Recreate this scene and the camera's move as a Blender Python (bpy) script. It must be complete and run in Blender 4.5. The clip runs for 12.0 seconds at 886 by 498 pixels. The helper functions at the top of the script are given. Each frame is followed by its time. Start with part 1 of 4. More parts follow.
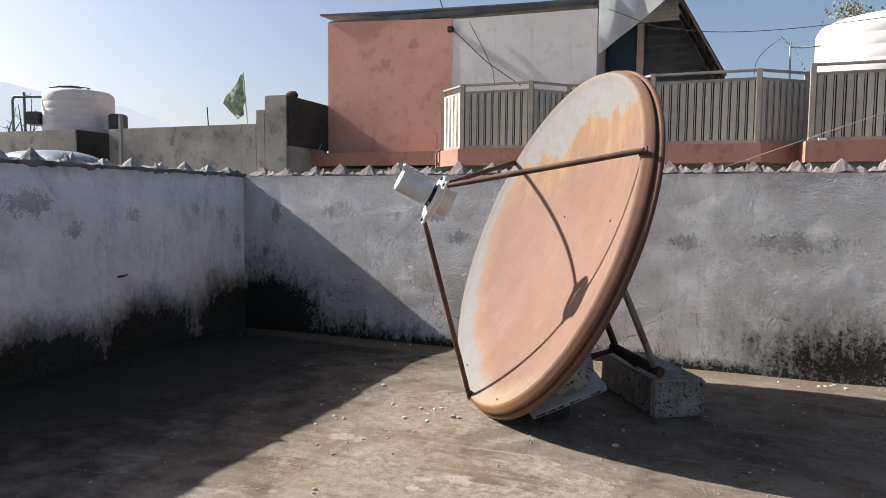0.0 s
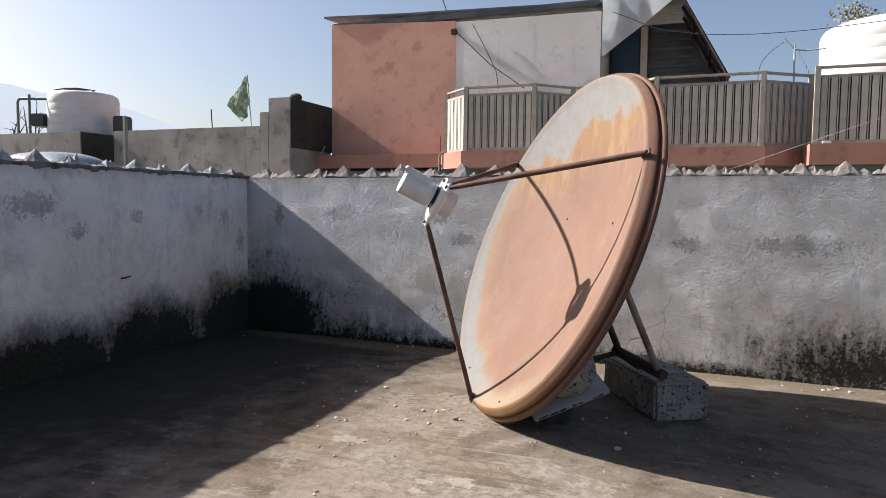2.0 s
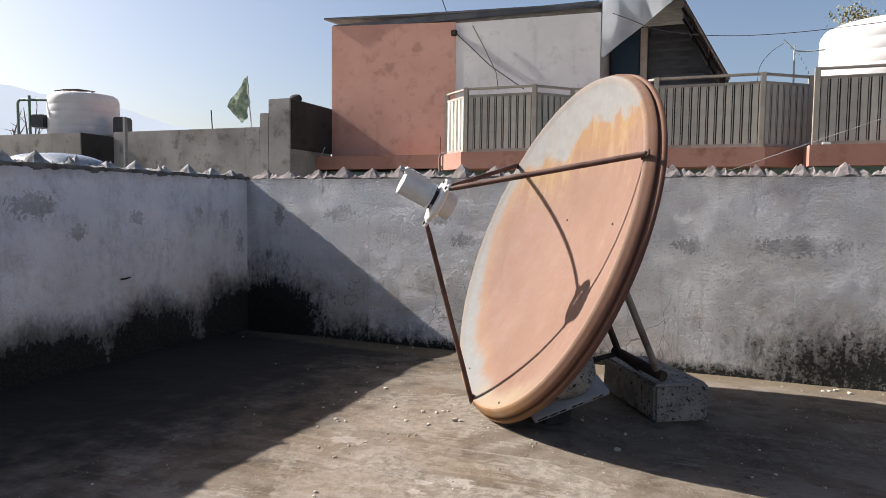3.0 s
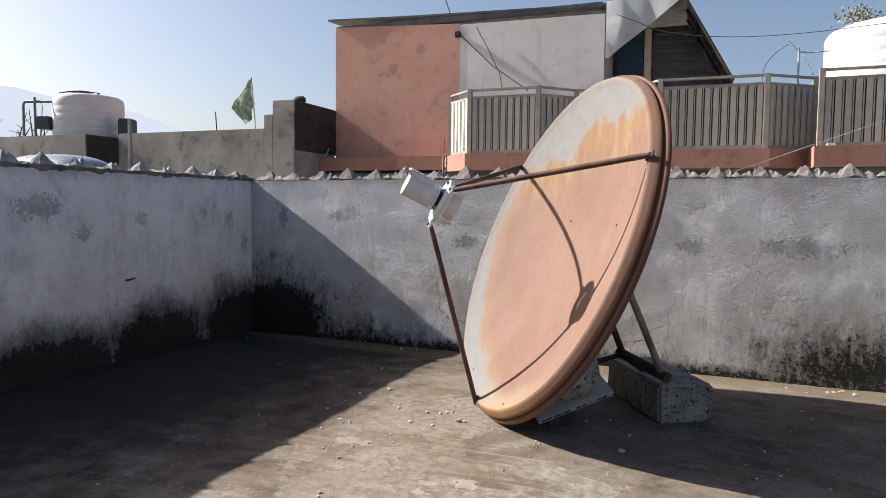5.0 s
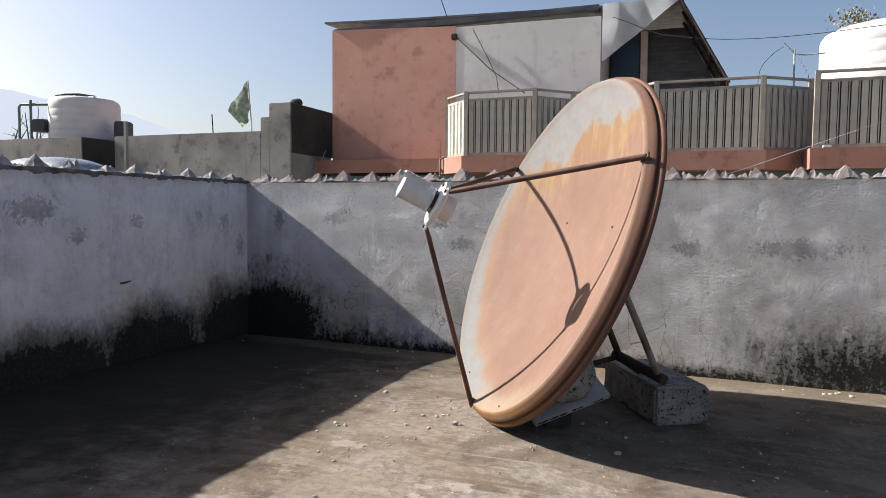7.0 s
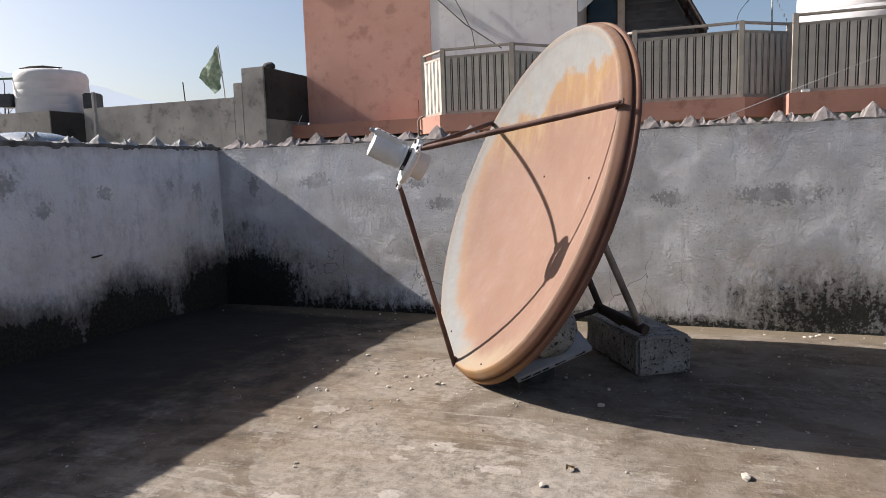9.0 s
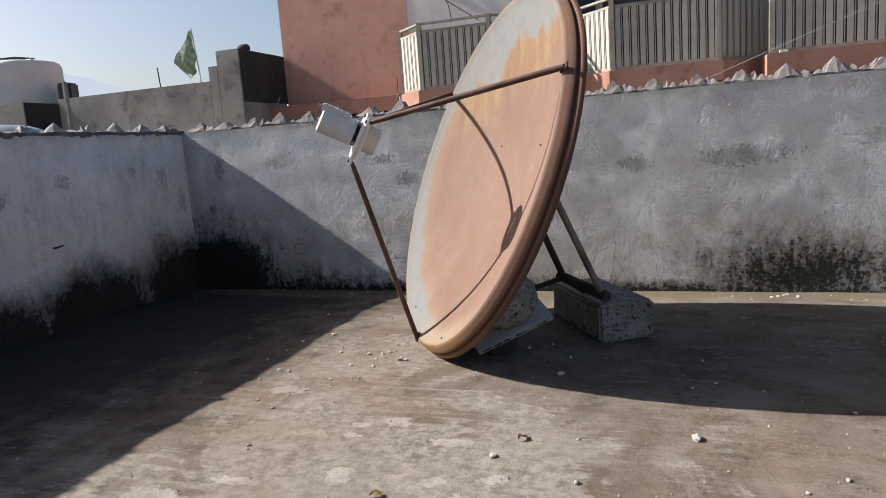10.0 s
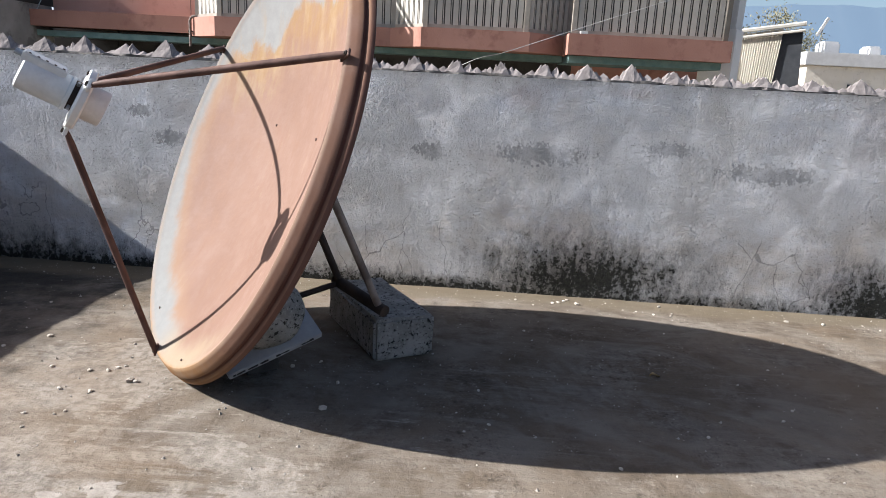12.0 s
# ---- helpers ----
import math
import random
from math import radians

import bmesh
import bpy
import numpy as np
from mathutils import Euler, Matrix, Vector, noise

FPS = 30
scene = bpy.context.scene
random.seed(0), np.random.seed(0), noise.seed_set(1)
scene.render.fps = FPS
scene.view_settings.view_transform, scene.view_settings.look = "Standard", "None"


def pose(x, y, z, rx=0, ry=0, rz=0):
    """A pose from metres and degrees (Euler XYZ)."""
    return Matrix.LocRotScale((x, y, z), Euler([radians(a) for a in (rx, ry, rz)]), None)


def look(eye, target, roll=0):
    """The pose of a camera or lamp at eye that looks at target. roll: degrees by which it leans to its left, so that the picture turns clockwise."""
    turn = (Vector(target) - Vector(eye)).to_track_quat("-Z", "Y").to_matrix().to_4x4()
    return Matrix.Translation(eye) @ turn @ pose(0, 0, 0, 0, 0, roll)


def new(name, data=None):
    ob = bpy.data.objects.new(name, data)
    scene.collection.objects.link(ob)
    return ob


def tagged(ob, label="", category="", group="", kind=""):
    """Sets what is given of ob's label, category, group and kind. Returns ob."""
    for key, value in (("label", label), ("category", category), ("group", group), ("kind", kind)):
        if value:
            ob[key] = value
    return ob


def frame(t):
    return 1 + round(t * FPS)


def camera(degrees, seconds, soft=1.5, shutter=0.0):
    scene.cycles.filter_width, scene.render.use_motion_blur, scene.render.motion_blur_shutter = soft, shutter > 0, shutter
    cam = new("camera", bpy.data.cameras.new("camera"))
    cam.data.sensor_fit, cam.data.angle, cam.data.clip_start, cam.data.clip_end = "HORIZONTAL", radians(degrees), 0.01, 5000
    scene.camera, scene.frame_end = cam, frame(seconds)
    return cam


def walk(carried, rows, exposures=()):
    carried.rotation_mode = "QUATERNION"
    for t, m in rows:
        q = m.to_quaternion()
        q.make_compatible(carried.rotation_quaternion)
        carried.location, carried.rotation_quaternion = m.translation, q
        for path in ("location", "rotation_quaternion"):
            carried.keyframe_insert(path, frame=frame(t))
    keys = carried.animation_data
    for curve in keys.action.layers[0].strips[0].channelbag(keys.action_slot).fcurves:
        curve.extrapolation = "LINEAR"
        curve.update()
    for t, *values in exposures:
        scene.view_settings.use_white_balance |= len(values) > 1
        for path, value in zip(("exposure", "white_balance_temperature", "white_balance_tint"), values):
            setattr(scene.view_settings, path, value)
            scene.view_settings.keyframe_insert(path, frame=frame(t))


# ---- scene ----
cam = camera(66.7, 12.0, soft=0.6)
PATH = [
    (0, (0.186, 0.033, 0.767), (0.079, 2.025, 0.622), 0.5),
    (0.5, (0.189, 0.035, 0.764), (0.072, 2.027, 0.621), 0.6),
    (1, (0.19, 0.032, 0.766), (0.073, 2.024, 0.631), 0.6),
    (1.5, (0.189, 0.028, 0.766), (0.071, 2.02, 0.629), 0.6),
    (2, (0.189, 0.034, 0.766), (0.072, 2.025, 0.628), 0.6),
    (2.5, (0.189, 0.038, 0.763), (0.074, 2.029, 0.621), 0.6),
    (3, (0.19, 0.033, 0.766), (0.073, 2.025, 0.631), 0.6),
    (5, (0.189, 0.03, 0.765), (0.061, 2.021, 0.634), 0.6),
    (5.5, (0.187, 0.031, 0.765), (0.063, 2.023, 0.638), 0.7),
    (6, (0.188, 0.033, 0.765), (0.063, 2.026, 0.642), 0.7),
    (6.5, (0.187, 0.03, 0.766), (0.062, 2.022, 0.644), 0.8),
    (8.3, (0.225, 0.066, 0.751), (0.127, 2.052, 0.533), -0.8),
    (8.5, (0.218, 0.065, 0.75), (0.116, 2.046, 0.496), -0.5),
    (9, (0.222, 0.085, 0.75), (0.146, 2.069, 0.512), -1.8),
    (9.5, (0.226, 0.087, 0.753), (0.116, 2.066, 0.485), -2.5),
    (10, (0.343, 0.114, 0.729), (0.285, 2.09, 0.423), -4.2),
    (10.5, (0.462, 0.146, 0.731), (0.323, 2.097, 0.314), -1.3),
    (11, (0.555, 0.164, 0.83), (0.468, 2.125, 0.447), -1.6),
    (11.5, (0.509, 0.323, 0.796), (0.848, 2.219, 0.256), -1.5),
    (11.7, (0.471, 0.386, 0.868), (0.943, 2.253, 0.33), 4.2),
    (12, (0.476, 0.457, 0.867), (0.987, 2.329, 0.385), 3.1),
]
# seconds, stops, kelvin, tint
EXPOSURE = [(0, 1.33, 6500, 13), (6.5, 1.33, 6500, 13), (8.5, 1.26, 6480, 13), (9.5, 1.27, 6450, 13), (10, 1.12, 6380, 12), (10.5, 1.36, 6220, 11), (11, 1.37, 6180, 11), (11.5, 1.50, 6060, 11), (12, 1.50, 6060, 11)]
walk(cam, [(t, look(eye, target, roll)) for t, eye, target, roll in PATH], EXPOSURE)

# ---- world and sun ----
CORNER, TURN_W = Vector((-1.26, 4.077, 0.0)), -17.19
YARD = Matrix.Translation(CORNER) @ Matrix.Rotation(radians(TURN_W), 4, "Z")  # x along the back parapet, y outwards, z up
SUN_WAY = (YARD.to_3x3() @ Vector((1.49, 0.057, -1.0))).normalized()
SUN_UP = math.asin(-SUN_WAY.z)
SUN_TURN = math.atan2(-SUN_WAY.x, -SUN_WAY.y)

world = bpy.data.worlds.new("sky")
scene.world = world
world.use_nodes = True
wt = world.node_tree
sky = wt.nodes.new("ShaderNodeTexSky")
sky.sky_type, sky.sun_disc = "NISHITA", False
sky.sun_elevation, sky.sun_rotation = SUN_UP, SUN_TURN % (2 * math.pi)
sky.air_density, sky.dust_density, sky.ozone_density, sky.altitude = 1.0, 4.2, 1.0, 600
wt.nodes["Background"].inputs[1].default_value = 0.058
wt.links.new(sky.outputs[0], wt.nodes["Background"].inputs[0])
sun = new("sun", bpy.data.lights.new("sun", "SUN"))
sun.data.energy, sun.data.angle, sun.data.color = 5.0, radians(0.55), (1.0, 0.95, 0.88)
sun.matrix_world = look((0, 0, 30), Vector((0, 0, 30)) + SUN_WAY)


# ---- materials ----
class Nodes:
    """A small builder for one node material."""

    def __init__(self, name, rough=0.8, metal=0.0):
        self.mat = bpy.data.materials.new(name)
        self.mat.use_nodes = True
        self.t = self.mat.node_tree
        self.bsdf = self.t.nodes["Principled BSDF"]
        self.bsdf.inputs["Roughness"].default_value = rough
        self.bsdf.inputs["Metallic"].default_value = metal
        self.bsdf.inputs["Specular IOR Level"].default_value = 0.5 if rough < 0.65 else 0.12
        self.co = self.t.nodes.new("ShaderNodeTexCoord").outputs["Object"]

    def put(self, socket, value):
        if isinstance(value, bpy.types.NodeSocket):
            self.t.links.new(value, socket)
        elif isinstance(value, tuple) and len(value) == 3 and socket.type == "RGBA":
            socket.default_value = (*value, 1)
        else:
            socket.default_value = value

    def noise(self, scale, detail=4, rough=0.55, co=None, warp=0.0):
        n = self.t.nodes.new("ShaderNodeTexNoise")
        self.put(n.inputs["Vector"], co or self.co)
        n.inputs["Scale"].default_value, n.inputs["Detail"].default_value = scale, detail
        n.inputs["Roughness"].default_value, n.inputs["Distortion"].default_value = rough, warp
        return n.outputs["Fac"]

    def cells(self, scale, co=None, feature="F1", out="Distance"):
        n = self.t.nodes.new("ShaderNodeTexVoronoi")
        n.feature = feature
        self.put(n.inputs["Vector"], co or self.co)
        n.inputs["Scale"].default_value = scale
        return n.outputs[out]

    def stretch(self, sx, sy, sz, co=None, turn=(0, 0, 0), move=(0, 0, 0)):
        n = self.t.nodes.new("ShaderNodeMapping")
        self.put(n.inputs["Vector"], co or self.co)
        n.inputs["Scale"].default_value = (sx, sy, sz)
        n.inputs["Rotation"].default_value = [radians(a) for a in turn]
        n.inputs["Location"].default_value = move
        return n.outputs[0]

    def shaken(self, amount, scale):
        """The object's coordinates, pushed about by noise."""
        n = self.t.nodes.new("ShaderNodeTexNoise")
        self.put(n.inputs["Vector"], self.co)
        n.inputs["Scale"].default_value, n.inputs["Detail"].default_value = scale, 4
        m = self.t.nodes.new("ShaderNodeVectorMath")
        m.operation = "MULTIPLY_ADD"
        self.put(m.inputs[0], n.outputs["Color"])
        m.inputs[1].default_value = (amount, amount, amount)
        self.put(m.inputs[2], self.co)
        return m.outputs[0]

    def math(self, op, a, b=0.0, c=0.0):
        n = self.t.nodes.new("ShaderNodeMath")
        n.operation = op
        for i, v in enumerate((a, b, c)):
            self.put(n.inputs[i], v)
        return n.outputs[0]

    def ramp(self, v, lo, hi, a=0.0, b=1.0):
        n = self.t.nodes.new("ShaderNodeMapRange")
        n.interpolation_type = "SMOOTHSTEP"
        for i, x in enumerate((v, lo, hi, a, b)):
            self.put(n.inputs[i], x)
        return n.outputs[0]

    def axis(self, i, co=None):
        n = self.t.nodes.new("ShaderNodeSeparateXYZ")
        self.put(n.inputs[0], co or self.co)
        return n.outputs[i]

    def spot(self, centre, size):
        """1 at the centre, 0 at a distance of size, an ellipsoid."""
        m = self.t.nodes.new("ShaderNodeVectorMath")
        m.operation = "SUBTRACT"
        self.put(m.inputs[0], self.co)
        m.inputs[1].default_value = centre
        d = self.t.nodes.new("ShaderNodeVectorMath")
        d.operation = "DIVIDE"
        self.put(d.inputs[0], m.outputs[0])
        d.inputs[1].default_value = size
        n = self.t.nodes.new("ShaderNodeVectorMath")
        n.operation = "LENGTH"
        self.put(n.inputs[0], d.outputs[0])
        return self.math("MAXIMUM", self.math("SUBTRACT", 1.0, n.outputs["Value"]), 0.0)

    def any(self, *values):
        v = values[0]
        for w in values[1:]:
            v = self.math("MAXIMUM", v, w)
        return v

    def mix(self, fac, a, b):
        n = self.t.nodes.new("ShaderNodeMix")
        n.data_type = "RGBA"
        self.put(n.inputs[0], fac)
        self.put(n.inputs[6], a)
        self.put(n.inputs[7], b)
        return n.outputs[2]

    def random(self):
        return self.t.nodes.new("ShaderNodeObjectInfo").outputs["Random"]

    def color(self, c):
        self.put(self.bsdf.inputs["Base Color"], c)
        return self

    def rough(self, v):
        self.put(self.bsdf.inputs["Roughness"], v)
        return self

    def bump(self, height, distance, strength=1.0):
        n = self.t.nodes.new("ShaderNodeBump")
        self.put(n.inputs["Height"], height)
        n.inputs["Distance"].default_value, n.inputs["Strength"].default_value = distance, strength
        old = self.bsdf.inputs["Normal"]
        if old.is_linked:
            self.t.links.new(old.links[0].from_socket, n.inputs["Normal"])
        self.t.links.new(n.outputs[0], old)
        return self


def plain(name, c1, c2, scale=8.0, rough=0.8, metal=0.0, bump=0.0, fine=60.0, vary=0.12):
    """A mottled surface of two colours with grain, a little different from piece to piece."""
    n = Nodes(name, rough, metal)
    col = n.mix(n.ramp(n.noise(scale, 5), 0.35, 0.65), c1, c2)
    col = n.mix(n.math("MULTIPLY", n.noise(fine, 3), 0.35), col, tuple(x * 0.6 for x in c1))
    col = n.mix(n.math("MULTIPLY", n.random(), vary), col, tuple(min(1, x * 1.35) for x in c2))
    n.color(col).rough(n.ramp(n.noise(scale * 2, 3), 0.3, 0.7, max(0.05, rough - 0.12), min(1, rough + 0.1)))
    if bump:
        n.bump(n.noise(fine, 4), bump)
    return n.mat


def parapet_material(name, stains, moss, rough_plaster, bare=(), spread=0.62, fray=0.9, cracks=(), lime=1.0, dense=()):
    """Old whitewash on cement: bare patches, black-green damp growth at the foot, drips and pits."""
    n = Nodes(name, 0.9)
    tone = lambda *c: tuple(v * lime for v in c)
    z = n.axis(2)
    big, mid, fine = n.noise(1.7, 5), n.noise(9, 6, 0.6), n.noise(70, 4, 0.6)
    col = n.mix(n.ramp(big, 0.35, 0.68), tone(0.79, 0.785, 0.785), tone(0.90, 0.895, 0.895))
    col = n.mix(n.ramp(mid, 0.50, 0.72, 0, 0.32), col, (0.56, 0.545, 0.54))
    col = n.mix(n.ramp(n.noise(2.3, 6, 0.6, warp=0.4), 0.46, 0.68, 0, 0.45), col, (0.60, 0.56, 0.51))
    col = n.mix(n.ramp(n.noise(1.9, 5, 0.6, n.stretch(1, 1, 1, move=(7, 3, 2))), 0.50, 0.68, 0, 0.5), col, (0.60, 0.62, 0.70))
    col = n.mix(n.ramp(n.noise(4.4, 6, 0.7, n.stretch(1, 1, 1.6, move=(2, 9, 4))), 0.54, 0.68, 0, 0.28), col, (0.48, 0.465, 0.44))
    col = n.mix(n.math("MULTIPLY", n.ramp(z, 0.52, 0.80), n.ramp(n.noise(1.4, 5, 0.6, n.stretch(1, 1, 2, move=(5, 5, 1))), 0.40, 0.62, 0, 0.5)), col, (0.60, 0.64, 0.72))
    col = n.mix(n.math("MULTIPLY", n.ramp(z, 0.50, 0.28), n.ramp(n.noise(2.1, 6, 0.65, n.stretch(1, 1, 1.4, move=(9, 2, 6))), 0.42, 0.62, 0, 0.6)), col, (0.56, 0.49, 0.41))
    streak = n.noise(1, 5, 0.6, n.stretch(22, 22, 1.6))
    col = n.mix(n.ramp(streak, 0.55, 0.8, 0, 0.4), col, (0.40, 0.385, 0.36))
    speck = n.noise(30, 6, 0.75, n.stretch(1.15, 1.15, 0.75), warp=0.7)
    patch = n.any(*[n.spot(c, s) for c, s in stains])
    patch = n.ramp(n.math("ADD", n.math("MULTIPLY", patch, 0.29), n.math("ADD", n.math("MULTIPLY", n.noise(62, 5, 0.72), 0.55), n.math("MULTIPLY", speck, 0.45))), 0.615, 0.66)
    col = n.mix(n.math("MULTIPLY", patch, n.ramp(mid, 0.35, 0.6, 0.3, 0.75)), col, (0.30, 0.30, 0.305))
    for c, s in bare:
        warm = n.ramp(n.math("ADD", n.spot(c, s), n.math("MULTIPLY", mid, 0.5)), 0.55, 1.1, 0, 0.5)
        col = n.mix(n.math("MULTIPLY", warm, speck), col, (0.40, 0.27, 0.22))
    pit = n.math("MULTIPLY", n.ramp(n.noise(120, 4, 0.7), 0.60, 0.64, 0, 0.75), n.ramp(n.noise(3.1, 5, 0.65), 0.42, 0.62, 0.15, 1.0))
    col = n.mix(n.math("MULTIPLY", pit, min(1.0, rough_plaster)), col, (0.20, 0.185, 0.17))
    col = n.mix(n.ramp(n.noise(2.0, 5, 0.6, n.stretch(1, 1, 1, move=(1, 5, 8))), 0.54, 0.70, 0, 0.35), col, (0.62, 0.55, 0.54))
    top = n.ramp(n.math("ADD", z, n.math("MULTIPLY", mid, 0.12)), 0.90, 0.99, 0, 0.6)
    col = n.mix(top, col, (0.30, 0.28, 0.26))
    grow = n.any(*[n.spot(c, s) for c, s in moss], *[n.math("MULTIPLY", n.spot(c, s), 2.0) for c, s in dense])
    if fray > 0.5:
        lace = n.math("ADD", n.math("MULTIPLY", speck, 0.75), n.math("MULTIPLY", n.noise(1, 6, 0.68, n.stretch(16, 16, 6)), 0.58))
    else:
        lace = n.math("ADD", n.math("MULTIPLY", speck, 0.5), n.math("ADD", n.math("MULTIPLY", n.noise(1, 6, 0.68, n.stretch(17, 17, 4.2)), 0.25), n.math("MULTIPLY", n.noise(7, 6, 0.65, n.stretch(1, 1, 0.7, move=(1, 2, 3))), 0.58)))
    damp_shade = n.math("ADD", n.math("MULTIPLY", grow, spread), lace)
    damp_shade = n.any(n.math("MULTIPLY", n.ramp(damp_shade, 0.52 + 0.22 * fray, 1.12), 0.92 - 0.20 * fray), n.ramp(n.math("ADD", damp_shade, n.math("MULTIPLY", n.math("SUBTRACT", n.noise(60, 5, 0.75), 0.5), fray)), 0.90, 1.16))
    col = n.mix(n.math("MULTIPLY", damp_shade, 0.97), col, n.mix(n.ramp(fine, 0.4, 0.65), (0.005, 0.006, 0.004), (0.020, 0.022, 0.013)))
    split = n.math("MULTIPLY", n.ramp(n.cells(5.5, n.stretch(1, 1, 0.45, co=n.shaken(0.09, 9)), "DISTANCE_TO_EDGE"), 0.009, 0.003, 0, 0.6), n.ramp(n.any(*[n.spot(c, q) for c, q in cracks]), 0.05, 0.3)) if cracks else 0.0
    col = n.mix(n.math("MULTIPLY", split, 0.85), col, (0.06, 0.055, 0.05))
    n.color(col)
    height = n.math("ADD", n.math("MULTIPLY", n.noise(190, 3, 0.6), 0.8 * rough_plaster), n.math("MULTIPLY", n.noise(88, 5, 0.7), 1.5 * rough_plaster))
    height = n.math("MULTIPLY", height, n.ramp(n.noise(6, 5, 0.65), 0.35, 0.62, 0.4, 1.0))
    n.bump(height, 0.006 + 0.018 * rough_plaster).bump(n.math("SUBTRACT", n.noise(12, 3), n.math("MULTIPLY", damp_shade, 0.3)), 0.003)
    return n.mat


def along(spots):
    """Spots given by the terrace's y, for the side parapet's own frame."""
    return [((y + 7.5, x, z), (b, a, c)) for (x, y, z), (a, b, c) in spots]


LEFT_WALL = parapet_material(
    "smooth whitewash", along([((0, -0.2, 0.655), (0.2, 0.07, 0.11)), ((0, -0.86, 0.68), (0.2, 0.08, 0.06)), ((0, -1.42, 0.74), (0.2, 0.20, 0.10)), ((0, -1.2, 0.62), (0.2, 0.08, 0.06)), ((0, -0.06, 0.52), (0.2, 0.05, 0.12)), ((0, -0.42, 0.7), (0.2, 0.06, 0.05))]),
    along([((0, -0.1, 0.0), (0.5, 0.55, 0.42)), ((0, -0.75, 0.0), (0.5, 0.6, 0.36)), ((0, -1.4, 0.0), (0.5, 0.7, 0.30)), ((0, -2.6, 0.0), (0.5, 1.2, 0.22)), ((0, -4.5, 0.0), (0.5, 2.2, 0.2))]), 0.35, spread=1.0, fray=0.35, lime=0.87)
BACK_WALL = parapet_material(
    "rough whitewash", [((0.66, 0, 0.70), (0.17, 0.2, 0.07)), ((0.24, 0, 0.68), (0.06, 0.2, 0.10)), ((0.16, 0, 0.45), (0.05, 0.2, 0.06)), ((3.02, 0, 0.59), (0.34, 0.2, 0.075)), ((2.55, 0, 0.58), (0.12, 0.2, 0.06)), ((1.42, 0, 0.57), (0.14, 0.2, 0.06)), ((3.98, 0, 0.56), (0.34, 0.2, 0.07)), ((3.55, 0, 0.64), (0.2, 0.2, 0.05)), ((1.28, 0, 0.68), (0.1, 0.2, 0.05))],
    [((0.08, 0, 0.02), (0.72, 0.5, 0.56)), ((0.7, 0, -0.05), (1.1, 0.5, 0.22)), ((3.26, 0, 0.05), (0.74, 0.5, 0.29)), ((1.8, 0, -0.03), (6.0, 0.5, 0.10)), ((2.3, 0, -0.06), (1.6, 0.5, 0.15)), ((4.5, 0, 0.02), (0.45, 0.5, 0.28)), ((5.5, 0, 0), (1.5, 0.5, 0.2))], 1.0,
    [((2.94, 0, 0.82), (0.16, 0.3, 0.12)), ((3.4, 0, 0.86), (0.2, 0.3, 0.06))], cracks=[((2.45, 0, 0.08), (0.35, 0.4, 0.30)), ((0.75, 0, 0.15), (0.25, 0.4, 0.22)), ((1.3, 0, 0.2), (0.3, 0.4, 0.2)), ((4.02, 0, 0.12), (0.3, 0.4, 0.2))], dense=[((0.18, 0, 0.06), (0.50, 0.6, 0.34))])


# flaked laitance: x, y and half sizes on the terrace
FLAKES = [(1.79, -1.84, 0.09, 0.045), (1.9, -1.76, 0.05, 0.025), (1.91, -1.83, 0.035, 0.02), (2.0, -1.73, 0.06, 0.06), (2.18, -1.83, 0.10, 0.035), (1.97, -2.03, 0.06, 0.065), (2.2, -2.02, 0.06, 0.035), (2.32, -1.99, 0.06, 0.035), (2.15, -2.18, 0.14, 0.08), (1.88, -2.29, 0.11, 0.09), (2.29, -2.1, 0.07, 0.05), (2.01, -2.18, 0.07, 0.03), (1.6, -2.2, 0.12, 0.06), (2.7, -2.3, 0.12, 0.06), (1.75, -2.1, 0.12, 0.03), (2.4, -2.4, 0.2, 0.1), (1.55, -1.55, 0.10, 0.05)]


def floor_material():
    n = Nodes("weathered concrete roof", 0.92)
    big, mid, fine, grit = n.noise(1.1, 5), n.noise(7, 7, 0.68), n.noise(30, 7, 0.75), n.noise(110, 4, 0.75)
    trowel = n.noise(1, 6, 0.65, n.stretch(3, 34, 3, turn=(0, 0, 24)))
    col = n.mix(n.ramp(big, 0.35, 0.65), (0.115, 0.089, 0.063), (0.141, 0.117, 0.093))
    col = n.mix(n.ramp(mid, 0.46, 0.64, 0, 0.75), col, (0.077, 0.060, 0.044))
    pale = n.math("ADD", n.math("MULTIPLY", n.noise(2.4, 7, 0.66, warp=0.5), 0.8), n.math("MULTIPLY", trowel, 0.25))
    col = n.mix(n.ramp(pale, 0.50, 0.62, 0, 0.8), col, n.mix(n.ramp(fine, 0.4, 0.6), (0.181, 0.159, 0.133), (0.150, 0.125, 0.100)))
    col = n.mix(n.ramp(trowel, 0.56, 0.70, 0, 0.45), col, (0.191, 0.167, 0.141))
    gritty = n.ramp(n.noise(3.3, 6, 0.65, n.stretch(1, 1, 1, move=(4, 8, 0))), 0.45, 0.62, 0.25, 1.0)
    col = n.mix(n.math("MULTIPLY", n.ramp(fine, 0.54, 0.62, 0, 0.68), gritty), col, (0.040, 0.033, 0.025))
    col = n.mix(n.math("MULTIPLY", n.ramp(fine, 0.46, 0.38, 0, 0.5), gritty), col, (0.217, 0.190, 0.156))
    col = n.mix(n.math("MULTIPLY", n.ramp(grit, 0.58, 0.65, 0, 0.65), gritty), col, (0.030, 0.025, 0.020))
    col = n.mix(n.math("MULTIPLY", n.ramp(grit, 0.43, 0.36, 0, 0.45), gritty), col, (0.237, 0.209, 0.173))
